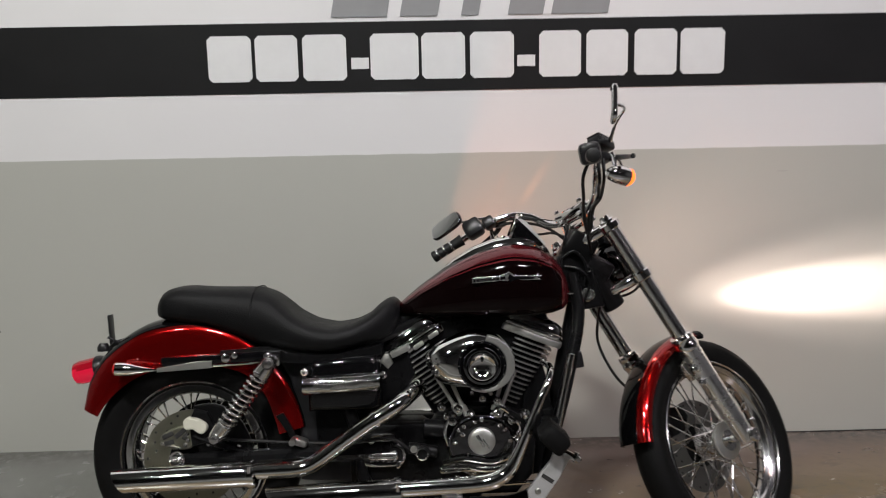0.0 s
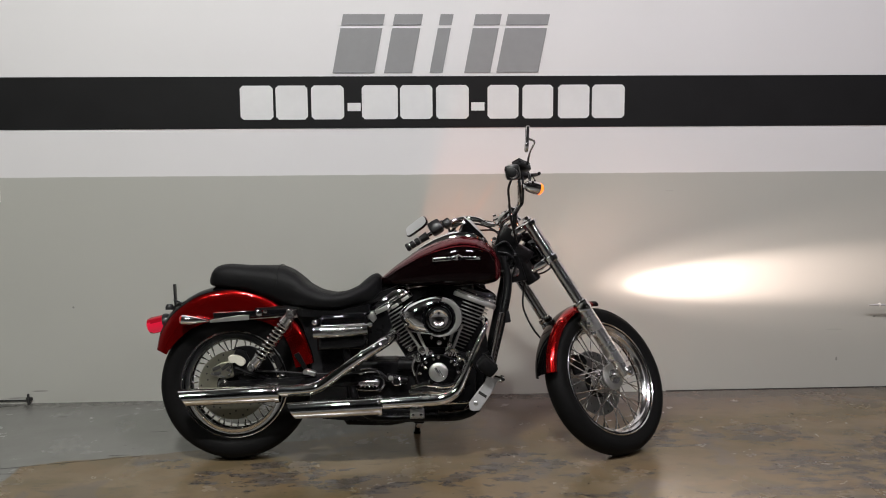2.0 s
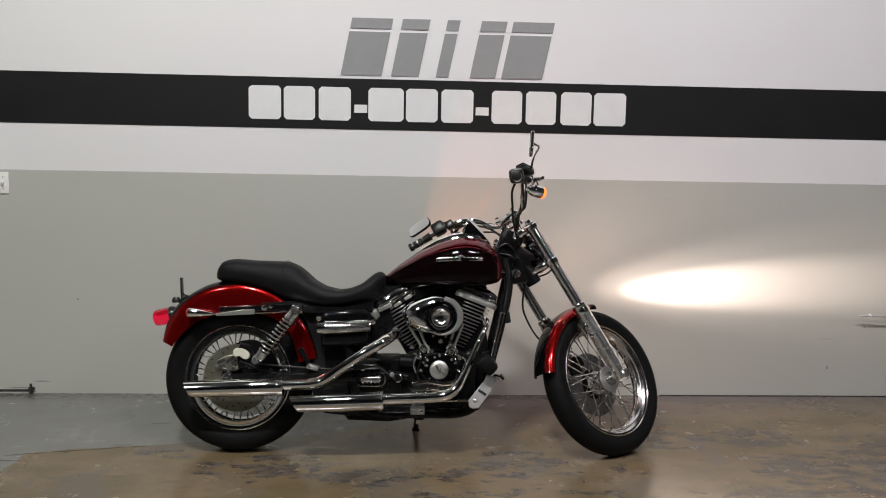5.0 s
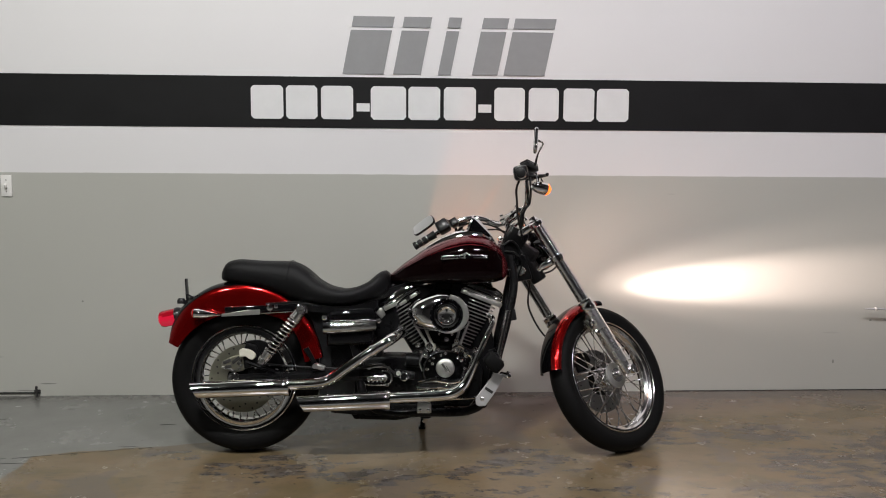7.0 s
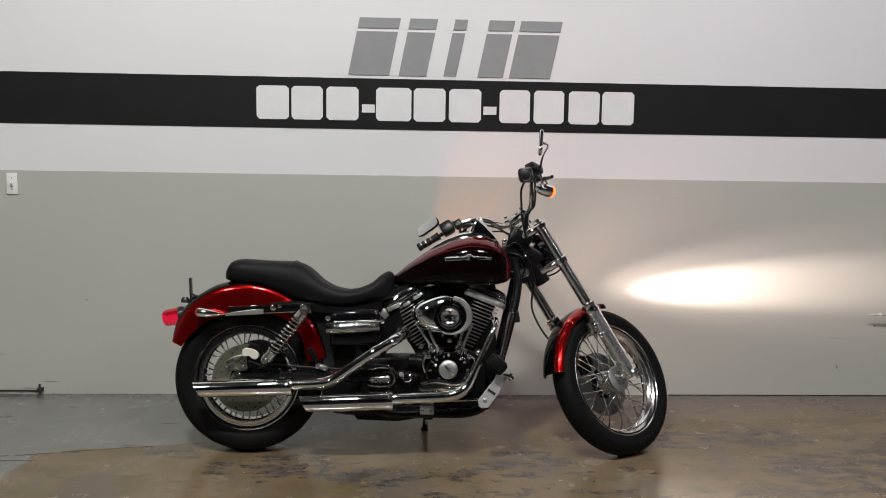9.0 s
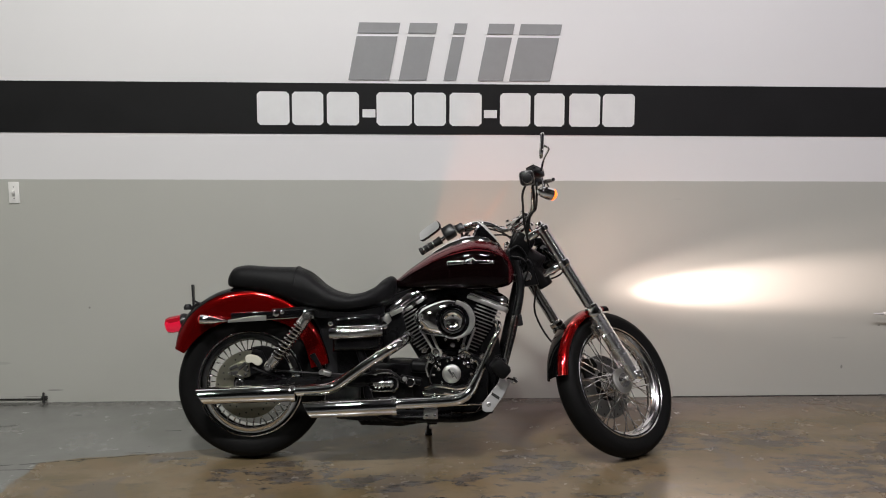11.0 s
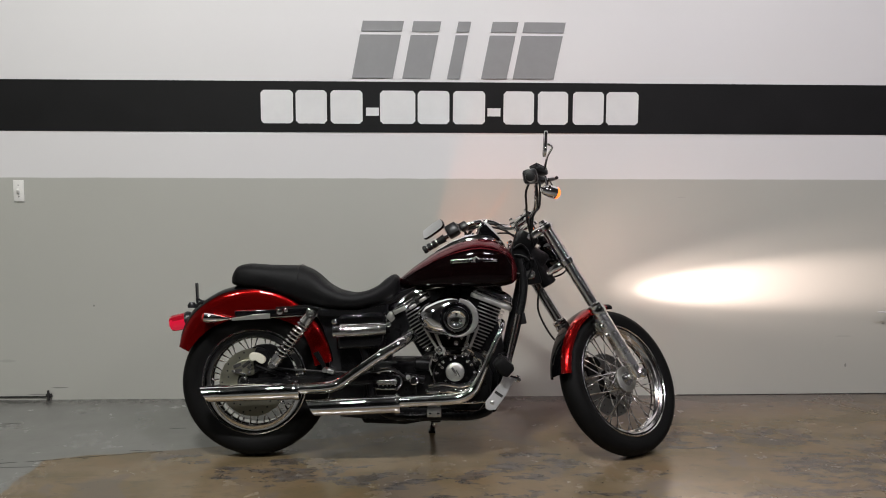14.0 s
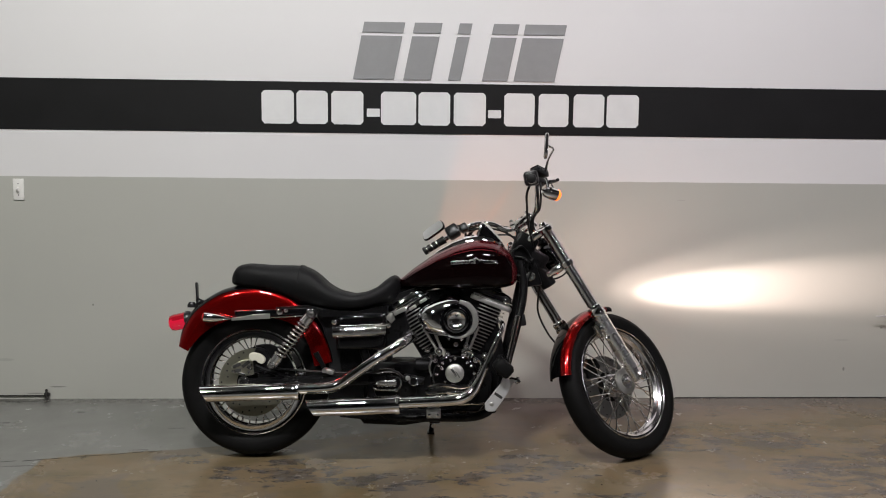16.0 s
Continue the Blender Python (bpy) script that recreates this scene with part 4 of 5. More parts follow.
    add(fr, tube([(0.10, s * 0.10, 0.635), (0.30, s * 0.10, 0.645), (0.46, s * 0.10, 0.63), (0.64, s * 0.05, 0.70), (0.90, s * 0.03, 0.79), (1.15, s * 0.02, 0.86)], 0.017, 10, 5))
add(fr, tube([(0.60, 0, 0.70), (0.85, 0, 0.80), (1.17, 0, 0.88)], 0.030, 12, 4))
u = Vector((-math.sin(RAKE), 0, math.cos(RAKE)))
hc = Vector((1.240, 0, 0.845))
add(fr, rod(hc - u * 0.115, hc + u * 0.105, 0.036, seg=20, bev=0.004))
add(fr, plate([(1.10, 0.80), (1.20, 0.745), (1.265, 0.755), (1.235, 0.86), (1.18, 0.93), (1.12, 0.91)], -0.040, 0.040, 0.010))
bike_tubes = bp("main_tubing", fr, black_coat, "gloss black tubular cradle")
part("downtube_cover", rod((1.189, 0, 0.80), (1.098, 0, 0.385), 0.029, seg=16, bev=0.004), black_coat, bike_tubes)
part("neck_bolt", lathe([(0, 0), (0.020, 0), (0.021, 0.004), (0.017, 0.008), (0.010, 0.008), (0.009, 0.004), (0, 0.004)], pose(1.211, -0.041, 0.792, 90), 20), polished, bike_tubes, "polished lock cap")
part("neck_cover", join(box(0.095, 0.08, 0.105, (1.188, 0, 0.930), 0.014, (0, 30, 0)), box(0.10, 0.07, 0.10, (1.235, 0, 0.86), 0.014, (0, 30, 0))), black_coat, bike_tubes)
for q in (((1.13, -0.045, 0.905), (1.17, -0.052, 0.925), (1.205, -0.05, 0.88), (1.195, -0.05, 0.82)), ((1.14, -0.04, 0.88), (1.185, -0.056, 0.87), (1.215, -0.05, 0.83), (1.20, -0.048, 0.775)), ((1.16, 0.02, 0.99), (1.14, -0.03, 0.945), (1.13, -0.048, 0.88), (1.145, -0.05, 0.80))):
    part("wire_loom", tube(q, 0.0045, 8, 6), black_coat, bike_tubes)
part("clip", box(0.018, 0.006, 0.010, (1.158, -0.055, 0.80), 0.002), chrome, bike_tubes)
part("connector", box(0.034, 0.030, 0.052, (1.168, -0.075, 0.600), 0.006, (0, -10, 0)), plastic, bike_tubes, "black plastic wiring connector")
part("clip", box(0.010, 0.006, 0.010, (1.213, -0.058, 0.868), 0.002), chrome, bike_tubes)
bp("voltage_regulator", join(box(0.030, 0.12, 0.085, (1.088, 0, 0.405), 0.004, (0, -12, 0)), *[box(0.014, 0.118, 0.004, (1.104, 0, 0.372 + 0.011 * k), 0.001, (0, -12, 0)) for k in range(7)]), black_coat, "black finned voltage regulator")
bp("front_engine_mount", plate([(0.985, 0.235), (1.055, 0.245), (1.085, 0.330), (1.100, 0.420), (1.085, 0.520), (1.060, 0.610), (1.010, 0.600), (1.000, 0.420)], -0.045, 0.045, 0.008), black_coat, "black front engine mount")
bp("oil_line_cover", rod((1.150, -0.096, 0.62), (1.100, -0.110, 0.405), 0.0115, seg=14, bev=0.002), chrome, "chrome tube on the downtube")

# ---- engine ----
crank = bp("crankcase", join(plate([(0.70, 0.22), (0.76, 0.195), (0.98, 0.20), (1.03, 0.26), (1.04, 0.36), (1.00, 0.44), (0.93, 0.47), (0.82, 0.47), (0.74, 0.44), (0.69, 0.36)], -0.095, 0.095, 0.015), rod((0.88, -0.10, 0.32), (0.88, 0.12, 0.32), 0.115, seg=40, bev=0.01)), black_coat, "black V-twin crankcase")
cam_out = [(0.792, 0.300), (0.772, 0.345), (0.782, 0.400), (0.815, 0.440), (0.872, 0.452), (0.930, 0.440), (0.968, 0.402), (0.978, 0.345), (0.950, 0.290), (0.890, 0.262), (0.835, 0.266)]
camc = bp("cam_cover", plate(cam_out, -0.138, -0.094, 0.014, 4, rounded=4), dark_chrome, "chrome cam cover, dark reflections put into its colour")
part("timer_cover", lathe([(0.0, 0.020), (0.010, 0.020), (0.032, 0.0185), (0.0385, 0.014), (0.0405, 0.004), (0.0405, 0.0), (0, 0.0)], pose(0.873, -0.138, 0.374, 90), 40), light_cast, camc, "round satin timer cover")
part("timer_mark", join(box(0.010, 0.002, 0.040, (0.869, -0.1585, 0.378), 0.001, (0, -32, 0)), box(0.005, 0.002, 0.034, (0.885, -0.1585, 0.370), 0.001, (0, -32, 0))), polished, camc)
for k in range(9):
    a = 2 * math.pi * k / 9 + 0.2
    part("cover_screw", lathe([(0, 0), (0.0065, 0), (0.0065, 0.005), (0.004, 0.007), (0, 0.005)], pose(0.876 + 0.083 * math.cos(a), -0.137, 0.357 + 0.080 * math.sin(a), 90), 12), chrome, camc)
part("oil_pump_cover", join(plate([(0.745, 0.300), (0.800, 0.318), (0.900, 0.306), (0.955, 0.318), (0.960, 0.300), (0.905, 0.282), (0.82, 0.285), (0.755, 0.280)], -0.150, -0.110, 0.006, rounded=3), tube([(0.76, -0.14, 0.31), (0.82, -0.15, 0.325), (0.90, -0.15, 0.315), (0.965, -0.14, 0.33)], 0.009, 10, 6)), chrome, camc)
part("lower_cam_rib", tube([(0.84, -0.145, 0.296), (0.89, -0.150, 0.290), (0.935, -0.147, 0.300), (0.962, -0.138, 0.330)], 0.007, 8, 5), chrome, camc)

for x, z, r in ((0.788, 0.429, 0.008), (0.805, 0.405, 0.007), (0.817, 0.393, 0.009), (0.796, 0.369, 0.008), (0.822, 0.308, 0.006), (0.842, 0.453, 0.008), (0.854, 0.429, 0.007), (0.805, 0.466, 0.009), (0.756, 0.473, 0.008), (0.920, 0.449, 0.009), (0.964, 0.429, 0.008), (0.944, 0.405, 0.008), (1.003, 0.449, 0.010), (0.988, 0.393, 0.008), (0.976, 0.376, 0.007), (0.878, 0.497, 0.007), (0.922, 0.490, 0.008), (0.832, 0.336, 0.006), (0.770, 0.445, 0.006), (0.975, 0.350, 0.006)):
    part("case_bolt", join(lathe([(0, -0.02), (r, -0.02), (r, 0.002), (r * 0.8, 0.006), (r * 0.35, 0.009), (0, 0.010)], pose(x, -0.138, z, 90), 8), lathe([(0, -0.02), (r * 1.5, -0.02), (r * 1.5, -0.008), (0, -0.006)], pose(x, -0.138, z, 90), 14)), chrome, crank)
for q in (((0.778, 0.44), (0.765, 0.40), (0.775, 0.36)), ((0.955, 0.44), (0.985, 0.42), (0.990, 0.38)), ((0.905, 0.455), (0.930, 0.470), (0.955, 0.455))):
    part("oil_line", tube([(x, -0.130, z) for x, z in q], 0.006, 8, 5), chrome, crank)

RING = curve([(0.058, 0, 0.0), (0.058, 0, 0.040), (0.047, 0, 0.062), (0.0, 0, 0.068), (-0.047, 0, 0.062), (-0.058, 0, 0.040), (-0.058, 0, -0.040), (-0.047, 0, -0.062), (0.0, 0, -0.068), (0.047, 0, -0.062), (0.058, 0, -0.040), (0.058, 0, 0.0)], 3)[:-1]


def cylinder(base, top, tilt, low, n, flange, shift):
    """A finned cylinder with head and rocker box; base and top in x, z; tilt leans the top ahead."""
    t = radians(tilt)
    a = Vector((math.sin(t), 0, math.cos(t)))
    p = Vector((math.cos(t), 0, -math.sin(t)))
    m = Matrix(((p.x, a.x, 0, base[0]), (0, 0, -1, 0), (p.z, a.z, 0, base[1]), (0, 0, 0, 1)))
    if m.to_3x3().determinant() < 0:
        m = Matrix(((p.x, a.x, 0, base[0]), (0, 0, 1, 0), (p.z, a.z, 0, base[1]), (0, 0, 0, 1)))
    L = (Vector((top[0], 0, top[1])) - Vector((base[0], 0, base[1]))).length
    barrel = bp("cylinder", lathe([(0, 0), (0.046, 0), (0.046, L), (0, L)], m @ pose(0, 0, 0, -90), 32), fin_black, "black air-cooled cylinder with cooling fins")
    for k in range(n):
        q = k / (n - 1)
        y = low + (L - 0.012 - low) * q
        wide = (0.020 + (0.052 - 0.020) * min(1.0, q * 1.15)) * (1.16 if (k >= n - 3 and tilt > 0) else 1.0 + 0.28 * q if tilt < 0 else 1.0)
        deep = 0.86 + 0.30 * q
        fb = plate([(c.x * wide / 0.058, c.z * deep) for c in RING], -0.0024, 0.0024)
        for f in fb.faces:
            f.material_index = 1 if abs(f.normal.y) < 0.5 else 0
        part("fin", fb, [fin_black, fin_edge], barrel).matrix_basis = m @ Matrix.Translation((0, y, 0))
    part("head_flange", moved(plate([(c.x * flange + shift, c.z * 1.16) for c in RING], L, L + 0.020, 0.003), m), light_cast if tilt > 0 else chrome, barrel, "machined head flange")
    head = part("rocker_box", moved(join(
        plate([(c.x * (flange - 0.05) + shift, c.z * 1.10) for c in RING], L + 0.022, L + 0.036, 0.004),
        loft([[Vector((c.x * (flange - 0.12) * q + shift, L + h, c.z * 1.07 * q)) for c in RING] for q, h in [(0.22 + 0.78 * math.cos(a) ** 0.6, 0.038 + 0.038 * math.sin(a)) for a in [math.pi / 2 * k / 9 for k in range(10)]]])), m), chrome, barrel, "domed chrome rocker box", 50)
    for dx in (-0.05, 0.05):
        for dz in (-0.055, 0.055):
            part("rocker_bolt", moved(lathe([(0, 0), (0.008, 0), (0.008, 0.008), (0.005, 0.010), (0, 0.008)], pose(0, 0, 0, -90), 10), m @ Matrix.Translation((dx, L + 0.042, dz))), chrome, barrel)
    return barrel, m, L


cyl_r, m_r, L_r = cylinder((0.805, 0.395), (0.659, 0.626), -32, 0.085, 12, 1.75, 0.030)
part("head_block", plate([(0.612, 0.616), (0.663, 0.640), (0.655, 0.657), (0.604, 0.633)], -0.106, -0.05, 0.003), light_cast, cyl_r, "bare aluminium head casting")
part("head_end", plate([(0.572, 0.606), (0.597, 0.582), (0.614, 0.600), (0.602, 0.628), (0.588, 0.630)], -0.092, -0.04, 0.006), light_cast, cyl_r, "bare aluminium head casting")
for q in ((0.690, 0.652), (0.735, 0.683)):
    part("rocker_pad", box(0.034, 0.010, 0.014, (q[0], -0.088, q[1]), 0.003, (0, -32, 0)), light_cast, cyl_r)
cyl_f, m_f, L_f = cylinder((0.945, 0.405), (1.042, 0.658), 21, 0.070, 13, 1.68, -0.012)
for a, b in (((0.812, 0.445), (0.735, 0.570)), ((0.832, 0.44), (0.772, 0.575)), ((0.925, 0.44), (0.977, 0.570)), ((0.908, 0.44), (0.945, 0.570))):
    bp("pushrod_tube", join(rod((a[0], -0.112, a[1]), (b[0], -0.098, b[1]), 0.0062, seg=14), rod((a[0], -0.112, a[1]), (a[0] + 0.25 * (b[0] - a[0]), -0.109, a[1] + 0.25 * (b[1] - a[1])), 0.0115, seg=14, bev=0.002)), light_cast, "bright pushrod tube")
for x in (0.812, 0.925):
    tb = bp("lifter_block", box(0.056, 0.030, 0.030, (x, -0.105, 0.442), 0.006, (0, -14 if x < 0.88 else 14, 0)), black_gloss, "black lifter block")
    for dx in (-0.022, 0.022):
        part("cover_screw", lathe([(0, 0), (0.0065, 0), (0.0065, 0.005), (0.003, 0.008), (0, 0.008)], pose(x + dx, -0.120, 0.445, 90), 10), chrome, tb)
# added black backing keeps the space between the cylinders dark
bp("cylinder_backing", plate([(0.775, 0.43), (0.965, 0.43), (1.005, 0.60), (0.735, 0.60)], -0.035, 0.035, 0.010), black_coat, "black backing plate added between the cylinders")

# air cleaner: a teardrop back plate and a round cover
TEAR = [(0.713, 0.632), (0.744, 0.661), (0.804, 0.690), (0.864, 0.703), (0.925, 0.686), (0.967, 0.645), (0.978, 0.601), (0.967, 0.555), (0.925, 0.527), (0.877, 0.520), (0.816, 0.529), (0.752, 0.547), (0.725, 0.577), (0.712, 0.606)]
tear = [(p.x, p.z) for p in curve([(x, 0, z) for x, z in TEAR + TEAR[:1]], 4)[:-1]]
dome = []
for k in range(11):
    a = math.pi / 2 * k / 10
    q = 0.30 + 0.70 * math.cos(a) ** 0.8 if k < 10 else 0.30
    dome.append([Vector((0.862 + (x - 0.862) * q, -0.112 - 0.066 * math.sin(a), 0.606 + (z - 0.606) * q)) for x, z in tear])
air = bp("air_cleaner", loft(dome), chrome, "chrome teardrop air cleaner", 60)
AC = pose(0.876, -0.178, 0.603, 90)
crescent = [(0.876 + (0.098 - 0.012 * abs(k - 12) / 12) * math.cos(radians(-112 + 190 * k / 24)), 0.609 + (0.092 - 0.010 * abs(k - 12) / 12) * math.sin(radians(-112 + 190 * k / 24))) for k in range(25)]
crescent += [(0.876 + 0.071 * math.cos(radians(78 - 190 * k / 24)), 0.603 + 0.071 * math.sin(radians(78 - 190 * k / 24))) for k in range(25)]
part("cover_ring", plate(crescent, -0.184, -0.116, 0.003), light_cast, air, "brushed light cover ring")
part("cover_groove", lathe([(0.071, -0.004), (0.070, 0.006), (0.064, 0.007), (0.058, 0.002)], AC, 48), black_gloss, air)
part("outer_ring", lathe([(0.058, 0.0), (0.057, 0.014), (0.053, 0.021), (0.046, 0.023), (0.041, 0.021)], AC, 56), dark_chrome, air, "dark chrome cover ring")
part("round_cover", lathe([(0.042, 0.019), (0.041, 0.0235), (0.038, 0.024), (0.034, 0.020), (0.024, 0.0135), (0.012, 0.0105), (0.0, 0.010)], AC, 56), chrome, air, "hollow round chrome cover")
for k in range(3):
    a = math.pi / 2 + 2 * math.pi * k / 3
    part("cover_screw", lathe([(0, 0.019), (0.0065, 0.019), (0.0065, 0.025), (0.003, 0.029), (0, 0.029)], AC @ Matrix.Translation((0.017 * math.cos(a), 0.017 * math.sin(a), -0.009)), 12), chrome, air)
for k in range(16):
    a = 2 * math.pi * k / 16
    part("ring_rivet", lathe([(0, 0.006), (0.003, 0.006), (0.0025, 0.009), (0, 0.010)], AC @ Matrix.Translation((0.067 * math.cos(a), 0.067 * math.sin(a), 0.0)), 8), chrome, air)
for x, z in ((0.962, 0.575), (0.955, 0.640), (0.900, 0.520), (0.845, 0.522), (0.735, 0.600), (0.722, 0.622)):
    part("edge_screw", lathe([(0, 0), (0.006, 0), (0.006, 0.004), (0.003, 0.008), (0, 0.008)], pose(x, -0.172, z, 90), 10), chrome, air)
# added black filler closes the dark spaces under seat and tank
bp("dark_filler", join(plate([(0.66, 0.62), (0.70, 0.72), (0.90, 0.745), (1.08, 0.74), (1.10, 0.69), (1.03, 0.60), (0.93, 0.56), (0.82, 0.56)], -0.055, 0.055, 0.012), plate([(0.37, 0.30), (0.36, 0.46), (0.42, 0.60), (0.66, 0.64), (0.68, 0.56), (0.60, 0.44), (0.60, 0.30)], -0.085, 0.085, 0.015)), black_coat, "black filler added in the dark spaces under seat and tank")
bp("belt_guard", join(plate([(0.02, 0.455), (0.10, 0.47), (0.40, 0.43), (0.42, 0.40), (0.10, 0.40), (0.02, 0.42)], 0.075, 0.125, 0.006), plate([(0.02, 0.235), (0.20, 0.24), (0.44, 0.27), (0.44, 0.29), (0.20, 0.262), (0.02, 0.255)], 0.080, 0.108, 0.004)), black_coat, "black belt guard")
bp("intake_manifold", join(rod((0.80, -0.02, 0.555), (0.96, -0.02, 0.555), 0.026), box(0.10, 0.10, 0.10, (0.878, -0.05, 0.57), 0.015)), black_coat)

# transmission, primary, oil pan
trans = bp("transmission", join(box(0.25, 0.19, 0.19, (0.600, 0, 0.325), 0.02), box(0.12, 0.16, 0.06, (0.655, 0, 0.395), 0.02)), black_coat, "black transmission case")
oval = [(0.062 * math.copysign(abs(math.cos(a)) ** 0.55, math.cos(a)), 0.026 * math.copysign(abs(math.sin(a)) ** 0.7, math.sin(a))) for a in [2 * math.pi * k / 36 for k in range(36)]]
part("side_cover", plate([(0.578 + x * 1.12, 0.328 + z * 1.34) for x, z in oval], -0.116, -0.092, 0.006), polished, trans, "chrome transmission side cover")
part("side_cover_groove", plate([(0.578 + x * 0.98, 0.328 + z * 1.08) for x, z in oval], -0.119, -0.110, 0.002), black_gloss, trans)
part("side_cover_ridge", box(0.092, 0.022, 0.028, (0.580, -0.122, 0.330), 0.010, (0, 0, 0), 3), polished, trans)
part("side_cover_slot", box(0.060, 0.004, 0.006, (0.582, -0.1335, 0.332), 0.002), dark_gap, trans)
for k in range(5):
    part("side_cover_rib", box(0.010, 0.006, 0.036, (0.546 + 0.017 * k, -0.1185, 0.328), 0.002), polished, trans)
part("shift_cover", box(0.075, 0.03, 0.022, (0.580, -0.102, 0.380), 0.007), chrome, trans)
for x, z in ((0.630, 0.372), (0.624, 0.300), (0.530, 0.345), (0.546, 0.372)):
    part("cover_screw", lathe([(0, 0), (0.008, 0), (0.008, 0.006), (0, 0.009)], pose(x, -0.116, z, 90), 10), chrome, trans)
mc = bp("rear_master_cylinder", join(rod((0.655, -0.118, 0.352), (0.742, -0.118, 0.338), 0.017, seg=16, bev=0.003), lathe([(0, 0), (0.021, 0), (0.021, 0.028), (0.017, 0.032), (0, 0.032)], pose(0.700, -0.108, 0.340, 90), 24)), black_coat, "black rear brake master cylinder")
part("reservoir_cap", lathe([(0.015, 0.0), (0.018, 0.0), (0.019, 0.004), (0.015, 0.006)], pose(0.697, -0.140, 0.338, 90), 24, close=True), chrome, mc)
part("banjo_bolt", lathe([(0, 0), (0.010, 0), (0.010, 0.010), (0, 0.013)], pose(0.672, -0.134, 0.352, 90), 12), satin, mc)
part("hose", tube([(0.66, -0.13, 0.35), (0.60, -0.135, 0.385), (0.48, -0.12, 0.37), (0.30, -0.12, 0.375), (0.10, -0.125, 0.39)], 0.005, 8, 6), soft_rubber, mc)
bp("starter_motor", join(rod((0.60, 0.0, 0.392), (0.78, 0.0, 0.392), 0.036, seg=24, bev=0.006), rod((0.700, -0.10, 0.405), (0.775, -0.10, 0.400), 0.028, seg=20, bev=0.004)), black_coat)
bp("primary_cover", plate([(0.40, 0.28), (0.48, 0.22), (0.75, 0.205), (0.98, 0.21), (1.05, 0.28), (1.04, 0.38), (0.96, 0.43), (0.72, 0.42), (0.48, 0.40), (0.41, 0.35)], 0.098, 0.165, 0.02), chrome, "chrome primary cover")
bp("oil_pan", join(plate([(0.36, 0.215), (0.38, 0.176), (0.50, 0.166), (0.80, 0.158), (0.86, 0.170), (0.88, 0.215)], -0.10, 0.10, 0.010), plate([(0.46, 0.172), (0.48, 0.144), (0.66, 0.138), (0.73, 0.150), (0.76, 0.168)], -0.07, 0.07, 0.008)), black_coat, "black oil pan")
bp("oil_filter", rod((1.035, 0.03, 0.31), (1.105, 0.03, 0.30), 0.038, seg=24, bev=0.006), chrome)

# battery box with chrome band
eb = bp("side_panel_box", plate([(0.365, 0.468), (0.360, 0.600), (0.385, 0.622), (0.560, 0.632), (0.578, 0.610), (0.580, 0.482), (0.56, 0.470)], -0.150, 0.12, 0.022, 4), black_gloss, "black battery box")
band = [[Vector((x, -0.152 - d * 0.020, z)) for d, z in ((-0.6, z0 + 0.006), (0.15, z0 + 0.008), (0.7, z0 + 0.013), (1.0, z0 + 0.021), (1.0, z0 + 0.040), (0.8, z0 + 0.050), (0.3, z0 + 0.058), (-0.3, z0 + 0.063), (-1.2, z0 + 0.065))] for x, z0 in ((0.352, 0.516), (0.356, 0.513), (0.46, 0.517), (0.572, 0.524), (0.578, 0.528))]
part("chrome_band", loft([r[:] for r in band], caps=False, loop=False), wavy_chrome, eb, "chrome side cover", 60)
part("band_badge", plate([(0.385, 0.546), (0.43, 0.539), (0.455, 0.551), (0.50, 0.547), (0.53, 0.556), (0.560, 0.556), (0.560, 0.563), (0.52, 0.566), (0.47, 0.560), (0.44, 0.556), (0.385, 0.556)], -0.1765, -0.168, 0.002), polished, eb)
for x in (0.358, 0.588):
    part("side_screw", lathe([(0, 0), (0.011, 0), (0.011, 0.005), (0.006, 0.008), (0, 0.006)], pose(x, -0.160, 0.590 if x < 0.4 else 0.578, 90), 14), chrome, eb)
# added black plate fills the dark gap ahead of the rear wheel
bp("rear_gap_plate", join(plate([(0.326, 0.25), (0.50, 0.24), (0.52, 0.35), (0.40, 0.47), (0.38, 0.64), (0.25, 0.645), (0.30, 0.56), (0.327, 0.45), (0.327, 0.36)], -0.085, 0.085, 0.008)), plastic)
bp("reflector_strap", plate([(0.262, 0.452), (0.284, 0.462), (0.318, 0.400), (0.326, 0.372), (0.308, 0.372), (0.296, 0.402)], -0.116, -0.106, 0.002), black_coat)
bp("passenger_peg_mount", join(box(0.045, 0.04, 0.022, (0.335, -0.125, 0.378), 0.006, (0, 18, 0)), rod((0.318, -0.12, 0.384), (0.318, -0.165, 0.384), 0.010, seg=12)), satin, "grey passenger peg mount")

# ---- exhaust ----
def pipe_end(a, b, r, r2, slash):
    """A muffler from a to b with a slash-cut end at b."""
    m = aim(a, b)
    L = (Vector(b) - Vector(a)).length
    prof = [(r * 0.70, 0.0), (r * 0.9, 0.004), (r, 0.014), (r, L * 0.5), (r2, L), (r2 - 0.003, L), (r2 - 0.004, L - 0.05), (0, L - 0.06)]
    bm = lathe(prof, m, 40)
    d = (Vector(b) - Vector(a)).normalized()
    for v in bm.verts:
        q = v.co - Vector(a)
        if q.dot(d) > L - 0.02:
            v.co += d * (v.co.z - b[2]) / r * slash
    return bm


ex1 = bp("exhaust_pipe", tube([(0.690, -0.070, 0.525), (0.672, -0.118, 0.518), (0.648, -0.160, 0.504), (0.618, -0.182, 0.486), (0.575, -0.189, 0.460), (0.530, -0.190, 0.432), (0.450, -0.190, 0.376), (0.400, -0.190, 0.340), (0.365, -0.190, 0.322), (0.315, -0.190, 0.314), (0.205, -0.190, 0.310)], 0.0235, 20, 6), chrome, "chrome rear exhaust pipe")
